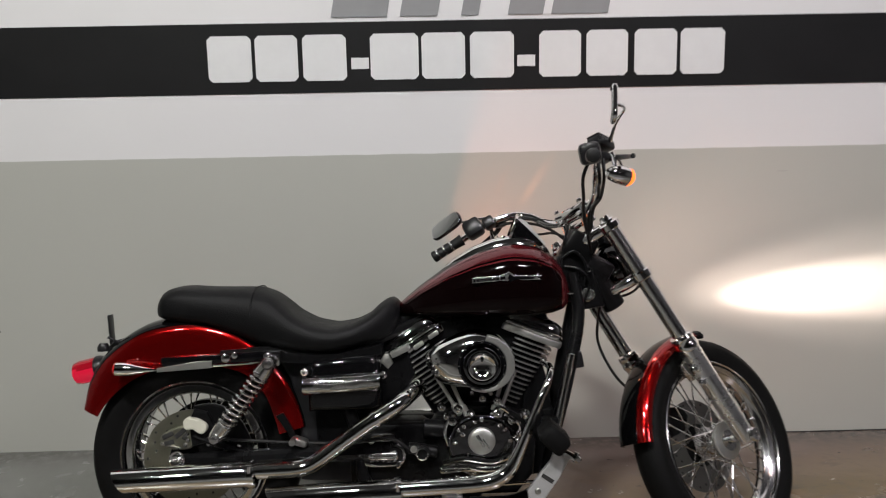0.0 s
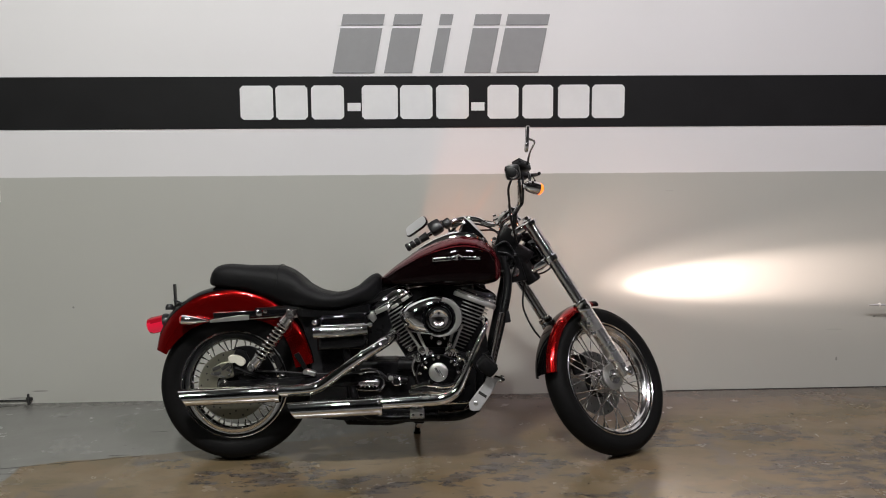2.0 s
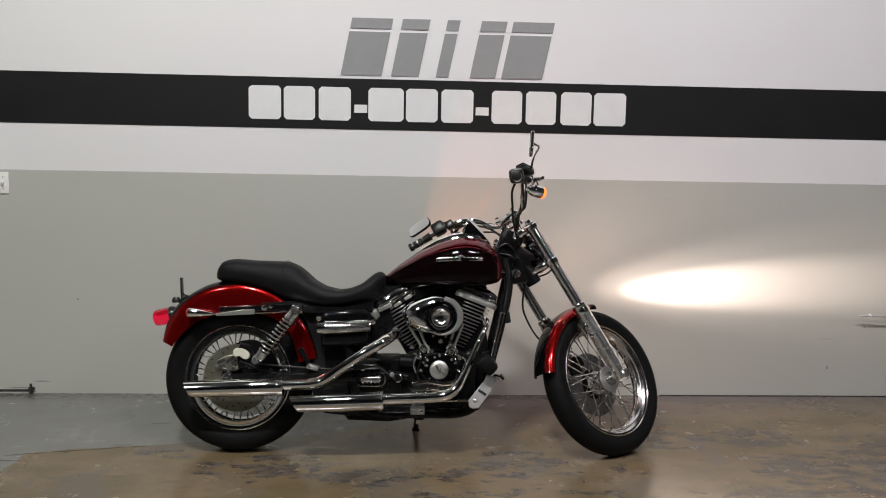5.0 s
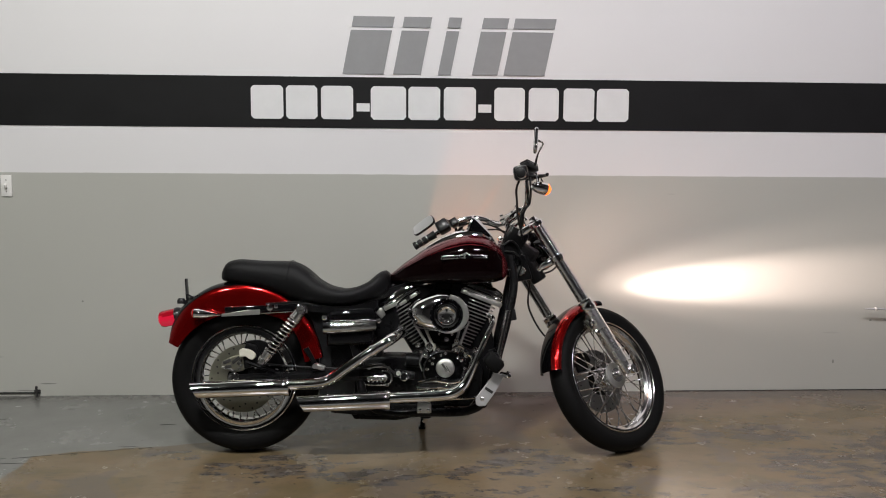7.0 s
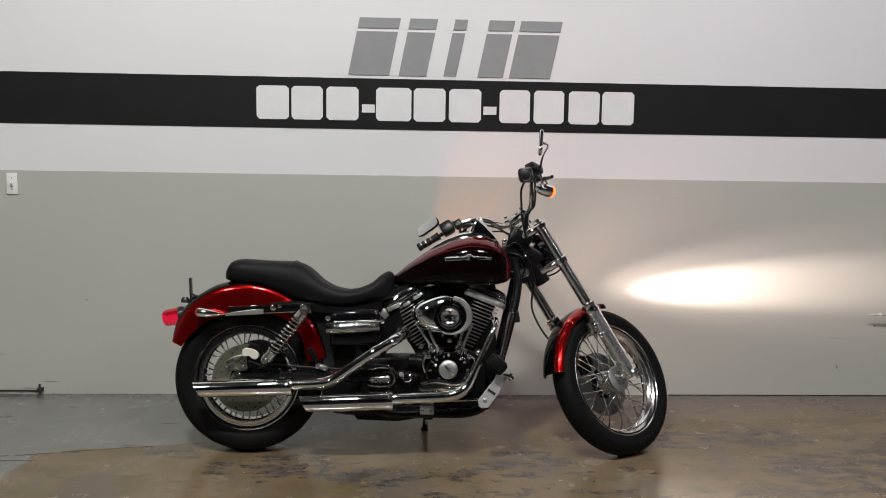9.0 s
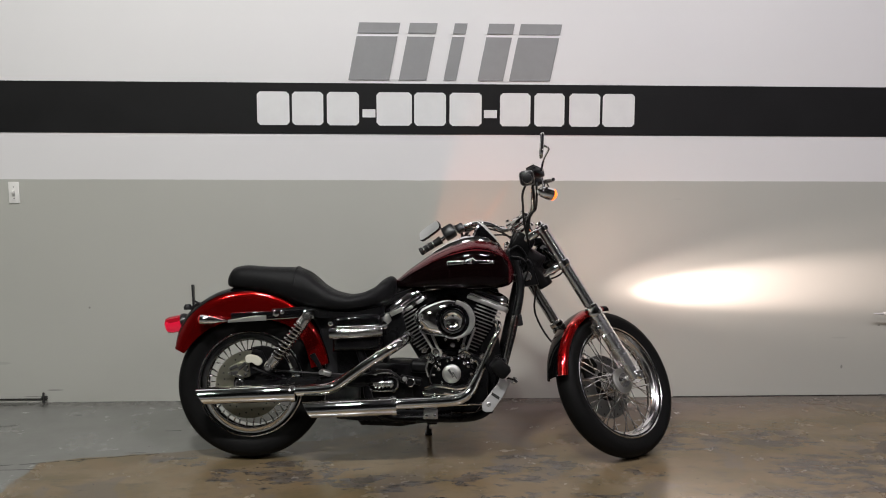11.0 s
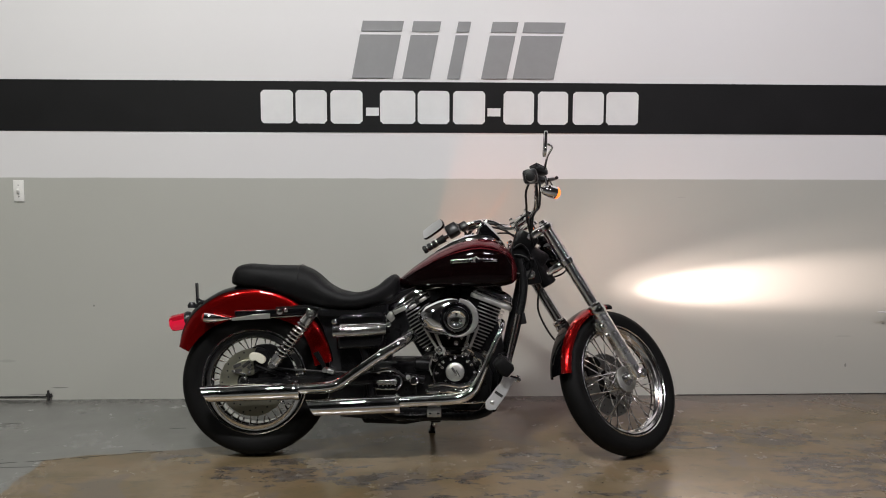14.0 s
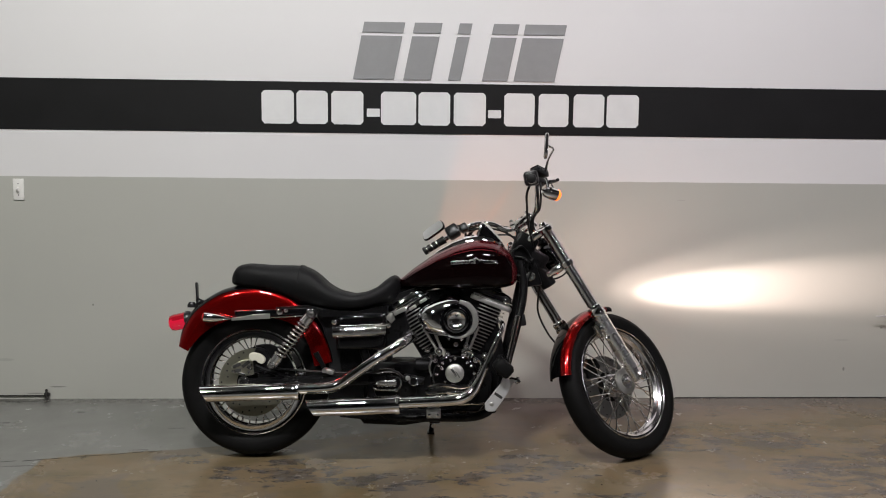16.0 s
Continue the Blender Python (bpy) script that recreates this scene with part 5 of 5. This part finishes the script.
part("muffler", pipe_end((0.218, -0.190, 0.3035), (-0.178, -0.190, 0.2885), 0.0365, 0.0345, 0.020), chrome, ex1, "chrome muffler with slash-cut tip")
part("clamp", lathe([(0.028, -0.012), (0.0395, -0.010), (0.0405, 0.0), (0.0395, 0.010), (0.028, 0.012)], aim((0.206, -0.190, 0.303), (0.30, -0.190, 0.312)), 32), chrome, ex1)
part("clamp_bolt", rod((0.206, -0.225, 0.316), (0.206, -0.225, 0.334), 0.006, seg=10), chrome, ex1)
part("heat_shield_clamp", lathe([(0.0245, -0.006), (0.0265, -0.006), (0.0265, 0.006), (0.0245, 0.006)], aim((0.565, -0.190, 0.4545), (0.60, -0.186, 0.475)), 28), chrome, ex1)
ex2 = bp("exhaust_pipe", tube([(1.060, -0.105, 0.600), (1.075, -0.150, 0.590), (1.068, -0.185, 0.560), (1.040, -0.205, 0.505), (1.005, -0.210, 0.425), (0.972, -0.210, 0.350), (0.945, -0.210, 0.305), (0.905, -0.210, 0.278), (0.850, -0.210, 0.268), (0.740, -0.210, 0.2625), (0.625, -0.210, 0.2575)], [0.010, 0.010, 0.0105, 0.011, 0.0125, 0.0165, 0.0215, 0.0235, 0.0235, 0.0235, 0.0235], 20, 6), chrome, "chrome front exhaust pipe")
part("muffler", pipe_end((0.640, -0.210, 0.2505), (0.268, -0.210, 0.2345), 0.0375, 0.0345, 0.020), chrome, ex2, "chrome muffler with slash-cut tip")
part("clamp", lathe([(0.028, -0.012), (0.0405, -0.010), (0.0415, 0.0), (0.0405, 0.010), (0.028, 0.012)], aim((0.630, -0.210, 0.2505), (0.70, -0.210, 0.2535)), 32), chrome, ex2)
part("clamp_bolt", rod((0.630, -0.245, 0.262), (0.630, -0.245, 0.282), 0.006, seg=10), chrome, ex2)
for a, b in (((0.80, -0.210, 0.2653), (0.74, -0.210, 0.2625)),):
    part("heat_shield_clamp", lathe([(0.0245, -0.006), (0.0268, -0.006), (0.0268, 0.006), (0.0245, 0.006)], aim(a, b), 28), chrome, ex2)
bp("exhaust_bracket", join(box(0.060, 0.020, 0.040, (0.783, -0.195, 0.212), 0.004), box(0.050, 0.09, 0.014, (0.783, -0.15, 0.222), 0.003)), satin, "grey exhaust bracket")
for x in (0.765, 0.800):
    bp("bracket_bolt", lathe([(0, 0), (0.007, 0), (0.007, 0.004), (0, 0.006)], pose(x, -0.205, 0.206, 90), 10), chrome)

# ---- foot controls and stand ----
pedal = bp("brake_pedal", plate([(0.994, 0.262), (0.996, 0.238), (1.010, 0.230), (1.036, 0.232), (1.082, 0.296), (1.112, 0.350), (1.106, 0.372), (1.096, 0.360), (1.084, 0.374), (1.070, 0.372), (1.060, 0.346), (1.040, 0.322)], -0.264, -0.244, 0.003), pedal_metal, "bright cast brake pedal")
part("pedal_slot", plate([(1.032, 0.302), (1.062, 0.282), (1.068, 0.292), (1.037, 0.312)], -0.2655, -0.250), dark_gap, pedal)
part("pedal_bolt", lathe([(0, 0), (0.009, 0), (0.009, 0.003), (0.005, 0.005), (0, 0.004)], pose(1.022, -0.262, 0.262, 90), 14), satin, pedal)
part("pedal_pivot", rod((1.030, -0.25, 0.235), (1.030, -0.12, 0.225), 0.013, seg=14), black_coat, pedal)
part("pedal_tip", join(rod((1.105, -0.245, 0.362), (1.126, -0.33, 0.366), 0.010, seg=14, bev=0.003), rod((1.118, -0.300, 0.352), (1.128, -0.300, 0.378), 0.007, seg=10)), chrome, pedal)
peg_rings = []
for k, (yy, hw_, hh_) in enumerate(((-0.185, 0.030, 0.022), (-0.195, 0.036, 0.028), (-0.290, 0.040, 0.030), (-0.312, 0.038, 0.028), (-0.318, 0.032, 0.022))):
    peg_rings.append([pose(1.068, 0, 0.412, 0, 42, 0) @ Vector((hw_ * math.copysign(abs(math.cos(a)) ** 0.45, math.cos(a)), yy, hh_ * math.copysign(abs(math.sin(a)) ** 0.45, math.sin(a)))) for a in [2 * math.pi * q / 24 for q in range(24)]])
peg = bp("footpeg", loft(peg_rings), rubber, "wide black rubber footpeg", 50)
for k in range(5):
    part("peg_rib", moved(box(0.006, 0.085, 0.003, (-0.026 + 0.013 * k, -0.243, 0.0300), 0.001), pose(1.068, 0, 0.412, 0, 42, 0)), soft_rubber, peg)
part("peg_mount", join(rod((1.075, -0.10, 0.400), (1.080, -0.20, 0.402), 0.014, seg=14), box(0.05, 0.03, 0.07, (1.078, -0.115, 0.402), 0.006)), black_coat, peg)
bp("brake_rod", rod((1.035, -0.125, 0.245), (0.80, -0.125, 0.235), 0.006, seg=10), chrome)
stand = bp("kickstand", tube([(0.800, 0.12, 0.195), (0.790, 0.16, 0.170), (0.780, 0.235, 0.080), (0.776, 0.268, 0.046)], 0.012, 10, 5), black_coat, "black kickstand")
part("stand_foot", box(0.034, 0.045, 0.010, (0.776, 0.272, 0.0465), 0.003, (8.5, 0, 0)), black_coat, stand)
part("stand_spring", rod((0.800, -0.02, 0.175), (0.785, 0.02, 0.115), 0.010, seg=12, bev=0.002), chrome, stand)
bp("cross_member", box(0.05, 0.20, 0.05, (0.79, 0, 0.175), 0.01), black_coat)

# ---- front end, turned with the bars ----
FA, FT = Vector((1.628, 0, 0.320)), Vector((1.221, 0, 0.980))
fd = (FT - FA).normalized()
FL = (FT - FA).length
for s in (-1, 1):
    o = Vector((0, s * 0.118, 0))
    leg = bp("fork_leg", join(rod(FA + o + fd * 0.33, FA + o + fd * (FL + 0.002), 0.0245, seg=28, bev=0.003)), hard_chrome, "chrome fork tube", turned=True)
    part("slider", join(rod(FA + o - fd * 0.012, FA + o + fd * 0.330, 0.0295, 0.0330, 28, 0.004), rod(FA + o + Vector((0.006, -0.022 * s, 0.004)) - fd * 0.02, FA + o + Vector((0.006, -0.022 * s, 0.004)) + fd * 0.045, 0.019, 0.013, 16, 0.004)), slider_metal, leg, "polished fork slider")
    part("slider_collar", lathe([(0.0255, -0.004), (0.0335, -0.002), (0.0365, 0.004), (0.0365, 0.016), (0.0345, 0.020), (0.0345, 0.034), (0.0365, 0.038), (0.035, 0.046), (0.0255, 0.050)], aim(FA + o + fd * 0.318, FA + o + fd * 0.5), 28), chrome, leg)
    part("fork_cap", lathe([(0.0235, 0), (0.0235, 0.006), (0.017, 0.012), (0.014, 0.022), (0, 0.024)], aim(FA + o + fd * FL, FA + o + fd * (FL + 1)), 24), chrome, leg)
    for k, q in enumerate((0.215, 0.262)):
        part("fender_bolt", lathe([(0, 0), (0.011, 0), (0.012, 0.006), (0.007, 0.012), (0, 0.012)], Matrix.Translation(FA + o + fd * q + Vector((-0.034, -0.004, -0.018))) @ pose(0, 0, 0, 90), 14), chrome, leg)
bp("front_axle", join(rod((FA.x, -0.150, FA.z), (FA.x, 0.150, FA.z), 0.0125, seg=18), lathe([(0, 0), (0.020, 0), (0.022, 0.006), (0.018, 0.012), (0.010, 0.012), (0.009, 0.006), (0, 0.006)], pose(FA.x, -0.146, FA.z, 90), 24)), chrome, "chrome front axle", turned=True)
for h_, w_, nm in ((0.585, 0.030, "lower_clamp"), (0.762, 0.026, "upper_clamp")):
    c0 = FA + fd * h_
    back = Vector((-0.040, 0, -0.025))
    bm = join(rod(c0 + Vector((0, -0.118, 0)) - fd * w_ * 0.5, c0 + Vector((0, -0.118, 0)) + fd * w_ * 0.5, 0.034, seg=24, bev=0.004), rod(c0 + Vector((0, 0.118, 0)) - fd * w_ * 0.5, c0 + Vector((0, 0.118, 0)) + fd * w_ * 0.5, 0.034, seg=24, bev=0.004))
    add(bm, tube([c0 + Vector((0, -0.118, 0)), c0 + back + Vector((0, -0.05, 0)), c0 + back + Vector((0, 0.05, 0)), c0 + Vector((0, 0.118, 0))], 0.019, 14, 6))
    bp(nm, bm, chrome, "chrome fork clamp", turned=True)

# headlight between the fork tubes
HL = Vector((1.335, 0, 0.888))
HD = Vector((1.0, 0, -0.115)).normalized()
hl = bp("headlight", lathe([(0, -0.070), (0.028, -0.066), (0.052, -0.048), (0.066, -0.018), (0.070, 0.012), (0.070, 0.030), (0.0, 0.030)], aim(HL, HL + HD), 36), black_gloss, "black headlight shell", turned=True)
part("headlight_rim", lathe([(0.070, 0.020), (0.074, 0.024), (0.074, 0.036), (0.068, 0.042), (0.063, 0.040), (0.063, 0.032)], aim(HL, HL + HD), 36), black_gloss, hl)
part("headlight_lens", lathe([(0.0635, 0.034), (0.050, 0.044), (0.030, 0.050), (0, 0.052)], aim(HL, HL + HD), 32), lamp_glass, hl, "lit headlight lens")
part("headlight_bracket", join(box(0.05, 0.05, 0.03, (1.315, 0, 0.965), 0.008), box(0.09, 0.03, 0.014, (1.27, 0, 0.978), 0.004, (0, 12, 0))), black_coat, hl)

# front fender: black crown, red sides
tf = [(178 - k * (178 - 93) / 46) * DEG for k in range(47)]
g_crown = lambda t: float(np.interp(t / DEG, (84, 100, 150, 196), (0.362, 0.358, 0.362, 0.372)))
g_should = lambda t: g_crown(t) - 0.020
g_low = lambda t: float(np.interp(t / DEG, (84, 96, 120, 150, 172, 184), (0.344, 0.333, 0.324, 0.326, 0.332, 0.340)))
ff = shell(fender_grid(FW, tf, g_crown, g_should, g_low, 0.061), 0.003)
pick(ff, lambda v: (v.y > -0.036 and math.hypot(v.x - FW.x, v.z - FW.z) > 0.33) or math.atan2(v.z - FW.z, v.x - FW.x) < 99 * DEG, 1)
ffn = bp("front_fender", ff, [red_paint, fender_black], "candy red front fender with black crown", 45, turned=True)
for s in (-1, 1):
    part("fender_bracket", plate([(1.455, 0.545), (1.52, 0.60), (1.545, 0.555), (1.50, 0.50)], s * 0.062, s * 0.085, 0.003), polished, ffn)
bp("front_brake_caliper", plate([(1.50, 0.345), (1.49, 0.40), (1.515, 0.44), (1.565, 0.445), (1.59, 0.41), (1.56, 0.36)], 0.045, 0.105, 0.010), black_coat, "black front brake caliper", turned=True)

# bars
bar_pts = [(0.925, -0.400, 1.028), (1.000, -0.325, 1.072), (1.060, -0.268, 1.108), (1.120, -0.215, 1.122), (1.165, -0.165, 1.105), (1.192, -0.115, 1.062), (1.204, -0.060, 1.044)]
full = bar_pts + [(1.206, 0.0, 1.042)] + [(x, -y, z) for x, y, z in bar_pts[::-1]]
bars = bp("handlebar", tube(full, 0.0127, 14, 6), chrome, "chrome pulled-back handlebar", turned=True)
for s in (-1, 1):
    part("riser", join(rod((1.222, s * 0.045, 0.975), (1.206, s * 0.045, 1.035), 0.017, seg=16, bev=0.003), box(0.045, 0.034, 0.042, (1.206, s * 0.045, 1.044), 0.010, (0, 15, 0))), chrome, bars)
    e0, e1 = Vector((0.918, s * 0.407, 1.024)), Vector((1.000, s * 0.325, 1.072))
    ge = (e1 - e0).normalized()
    part("grip", lathe([(0, 0), (0.012, 0), (0.019, 0.003), (0.020, 0.012), (0.0175, 0.020), (0.0185, 0.055), (0.0175, 0.085), (0.019, 0.108), (0.021, 0.118), (0, 0.118)], aim(e0, e1), 20), soft_rubber, bars, "black rubber grip")
    for q in (0.022, 0.048, 0.074):
        part("grip_band", lathe([(0.0180, -0.004), (0.0195, -0.003), (0.0195, 0.003), (0.0180, 0.004)], aim(e0 + ge * q, e1), 20), polished, bars, "bright grip band")
    c0 = Vector((1.030, s * 0.296, 1.090))
    part("switch_housing", moved(box(0.062, 0.062, 0.064, (0, 0, 0), 0.015), aim(c0 + Vector((-0.008, 0, 0.008)), c0 + ge + Vector((-0.008, 0, 0.008)))), plastic, bars, "black switch housing")
    c1 = c0 + ge * 0.052
    part("lever_perch", join(moved(box(0.044, 0.040, 0.040, (0, 0, 0), 0.009), aim(c1, c1 + ge)), box(0.055, 0.040, 0.024, (c1.x + 0.036, c1.y, c1.z + 0.002), 0.006)), plastic, bars)
    l0 = Vector((c1.x + 0.050, c1.y, c1.z + 0.002))
    part("lever", tube([l0, l0 + Vector((0.008, s * 0.040, -0.014)), l0 + Vector((-0.012, s * 0.085, -0.036)), l0 + Vector((-0.042, s * 0.128, -0.060)), l0 + Vector((-0.075, s * 0.168, -0.082))], [0.010, 0.009, 0.0075, 0.006, 0.007], 10, 6), plastic, bars, "black hand lever")
    if s < 0:
        part("brake_reservoir", join(box(0.076, 0.046, 0.030, (1.092, -0.278, 1.146), 0.007, (0, 2, 12)), box(0.072, 0.042, 0.007, (1.092, -0.278, 1.163), 0.002, (0, 2, 12))), plastic, bars, "black brake fluid reservoir")
    # mirror
    mc_ = Vector((1.000, 0.430, 1.160)) if s > 0 else Vector((0.998, -0.430, 1.180))
    face = (Vector((-0.90, -0.38, 0.16)) if s > 0 else Vector((-0.80, 0.56, 0.20))).normalized()
    side = Vector((0, 0, 1)).cross(face).normalized()
    upv = face.cross(side)
    mm = Matrix((side, upv, face)).transposed().to_4x4()
    mm = Matrix.Translation(mc_) @ mm @ pose(0, 0, 0, 0, 0, 18 if s > 0 else -84)
    ol = [(-0.064, -0.018), (-0.058, 0.018), (-0.040, 0.028), (0.030, 0.031), (0.058, 0.023), (0.064, -0.010), (0.050, -0.028), (0.0, -0.031), (-0.050, -0.029)]
    # far mirror body gets the darkened chrome for its dark reflections
    part("mirror", moved(plate(ol if s > 0 else [(x * 0.92, z * 0.8) for x, z in ol], 0.0, 0.015, 0.005, 3, rounded=3), mm @ pose(0, 0, 0, -90)), dark_chrome if s > 0 else chrome, bars, "chrome rear-view mirror")
    part("mirror_stalk", tube([(1.108, s * 0.300, 1.150), (1.066, s * 0.370, 1.161), (1.046, s * 0.424, 1.168), (1.042, s * 0.431, 1.173), (1.034, s * 0.433, 1.177), mc_ - face * 0.008], [0.006, 0.0045, 0.004, 0.004, 0.004, 0.006], 10, 6), chrome, bars)
    glass = moved(plate([(x * (0.94 if s > 0 else 0.83), z * (0.90 if s > 0 else 0.68)) for x, z in ol], 0.0, 0.0012, rounded=3), mm @ Matrix.Translation((0, 0, 0.0016)) @ pose(0, 0, 0, -90))
    part("mirror_glass", glass, mirror_glass, bars)
    # turn signal below the perch
    s0, s1 = Vector((1.075, s * 0.305, 1.041)), Vector((1.155, s * 0.310, 1.034))
    sg = bp("front_turn_signal", lathe([(0, -0.012), (0.010, -0.009), (0.019, 0.003), (0.0245, 0.020), (0.027, 0.040), (0.027, 0.057), (0, 0.057)], aim(s0, s1), 28), chrome, "chrome turn signal with lit amber lens", turned=True)
    part("signal_lens", lathe([(0.0265, 0.056), (0.0255, 0.067), (0.019, 0.076), (0.010, 0.080), (0, 0.081)], aim(s0, s1), 28), amber, sg, "glowing amber lens")
    part("signal_stem", join(rod(s0 + Vector((0.028, 0, 0.018)), s0 + Vector((0.026, s * -0.002, 0.068)), 0.007, seg=10), rod(s0 + Vector((0.058, 0, 0.022)), s0 + Vector((0.040, 0, 0.062)), 0.003, seg=8)), chrome, sg)

# cables
def cable(pts, r=0.0045, m=None, turned=True):
    return bp("cable", tube(pts, r, 8, 7), m or soft_rubber, "black control cable", turned=turned)


cable([(1.040, -0.285, 1.10), (1.027, -0.25, 1.050), (1.062, -0.20, 1.012), (1.099, -0.15, 0.973), (1.15, -0.10, 0.92), (1.19, -0.06, 0.90)], 0.0050)
cable([(1.080, -0.265, 1.10), (1.088, -0.25, 1.047), (1.130, -0.20, 1.050), (1.170, -0.15, 1.040), (1.123, -0.15, 0.985), (1.135, -0.12, 0.93)], 0.0055)
cable([(1.092, -0.275, 1.107), (1.088, -0.27, 1.051), (1.130, -0.215, 1.040), (1.158, -0.17, 1.030), (1.121, -0.17, 0.992), (1.135, -0.13, 0.94)], 0.0050)
cable([(1.075, 0.262, 1.110), (1.115, 0.22, 1.112), (1.170, 0.14, 1.085), (1.225, 0.06, 1.04), (1.240, 0.02, 0.99), (1.235, 0.0, 0.94)], 0.005)
cable([(1.085, 0.262, 1.10), (1.140, 0.20, 1.095), (1.19, 0.12, 1.05), (1.215, 0.04, 0.96)], 0.005)
cable([(1.31, 0.05, 0.80), (1.315, 0.09, 0.74), (1.32, 0.115, 0.66), (1.37, 0.12, 0.56), (1.44, 0.115, 0.49), (1.50, 0.10, 0.43)], 0.0045)
cable([(1.300, -0.055, 0.92), (1.355, -0.075, 0.86), (1.360, -0.060, 0.80), (1.31, -0.03, 0.775), (1.27, 0.0, 0.79)], 0.004)
cable([(1.21, 0.05, 0.99), (1.17, 0.07, 1.01), (1.12, 0.06, 1.0), (1.06, 0.05, 0.985)], 0.004)
bp("ignition_lamps", join(*[lathe([(0, 0), (0.008, 0), (0.008, 0.006), (0, 0.009)], pose(1.196, -0.03 + 0.02 * k, 1.068, 0, -25), 10) for k in range(4)]), chrome, turned=True)
bp("bar_clamp", join(box(0.05, 0.14, 0.030, (1.204, 0, 1.058), 0.010, (0, -15, 0)), box(0.03, 0.12, 0.02, (1.228, 0, 1.02), 0.006, (0, -20, 0))), chrome, "chrome handlebar clamp", turned=True)
for q in ((1.185, -0.055, 1.072), (1.225, -0.055, 1.062), (1.185, 0.055, 1.072), (1.225, 0.055, 1.062)):
    bp("clamp_bolt", lathe([(0, 0), (0.009, 0), (0.009, 0.008), (0.006, 0.011), (0, 0.009)], pose(*q, 0, -15), 12), chrome, turned=True)
bp("horn", lathe([(0, 0), (0.045, 0), (0.052, 0.008), (0.050, 0.020), (0.030, 0.030), (0, 0.034)], pose(0.80, 0.14, 0.56, -90), 28), chrome)

# ---- the bike's own lamps ----
W = BIKE @ STEER
src = W @ (HL + HD * 0.075)
def aimed_flat(eye, target, along):
    """A lamp's pose at eye, looking at target, its x axis in the plane of the beam and of the line along."""
    back = (Vector(eye) - Vector(target)).normalized()
    a = Vector(along)
    xa = (a - back * a.dot(back)).normalized()
    return Matrix.Translation(eye) @ Matrix((xa, back.cross(xa), back)).transposed().to_4x4()


for nm, watts, cone, blend, flat, tx, tz in (("headlight_beam", 1.35 * BEAM_W, 50, 0.98, 0.240, 1.86, 0.621), ("headlight_band", BAND_W, 80, 1.0, 0.28, 2.10, 0.652), ("headlight_spill", SPILL_W, 112, 1.0, 0.75, 1.55, 0.72)):
    beam = bpy.data.lights.new(nm, "SPOT")
    beam.energy, beam.color, beam.spot_size, beam.spot_blend, beam.shadow_soft_size = watts, (1.0, 0.795, 0.73) if nm != "headlight_spill" else (1.0, 0.67, 0.59), radians(cone), blend, 0.015
    lamp = new(nm, beam)
    lamp.matrix_basis = aimed_flat(src, (tx, 3.0, tz), (1, 0, 0.055)) @ Matrix.Diagonal((1.0, flat, 1.0, 1.0))
for s in (-1, 1):
    sig = bpy.data.lights.new("signal_bulb", "SPOT")
    sig.energy, sig.color, sig.shadow_soft_size, sig.spot_size, sig.spot_blend = 0.9 if s < 0 else 2.7, (1.0, 0.34, 0.17), 0.006, radians(176 if s < 0 else 163), 0.08
    q0, q1 = W @ Vector((1.168, s * 0.3108, 1.0236)), W @ Vector((1.253, s * 0.3157, 1.030))
    new("signal_bulb", sig).matrix_basis = look(q0, q1)
# added narrow spots imitate the streaks of the far signal's lens on the wall
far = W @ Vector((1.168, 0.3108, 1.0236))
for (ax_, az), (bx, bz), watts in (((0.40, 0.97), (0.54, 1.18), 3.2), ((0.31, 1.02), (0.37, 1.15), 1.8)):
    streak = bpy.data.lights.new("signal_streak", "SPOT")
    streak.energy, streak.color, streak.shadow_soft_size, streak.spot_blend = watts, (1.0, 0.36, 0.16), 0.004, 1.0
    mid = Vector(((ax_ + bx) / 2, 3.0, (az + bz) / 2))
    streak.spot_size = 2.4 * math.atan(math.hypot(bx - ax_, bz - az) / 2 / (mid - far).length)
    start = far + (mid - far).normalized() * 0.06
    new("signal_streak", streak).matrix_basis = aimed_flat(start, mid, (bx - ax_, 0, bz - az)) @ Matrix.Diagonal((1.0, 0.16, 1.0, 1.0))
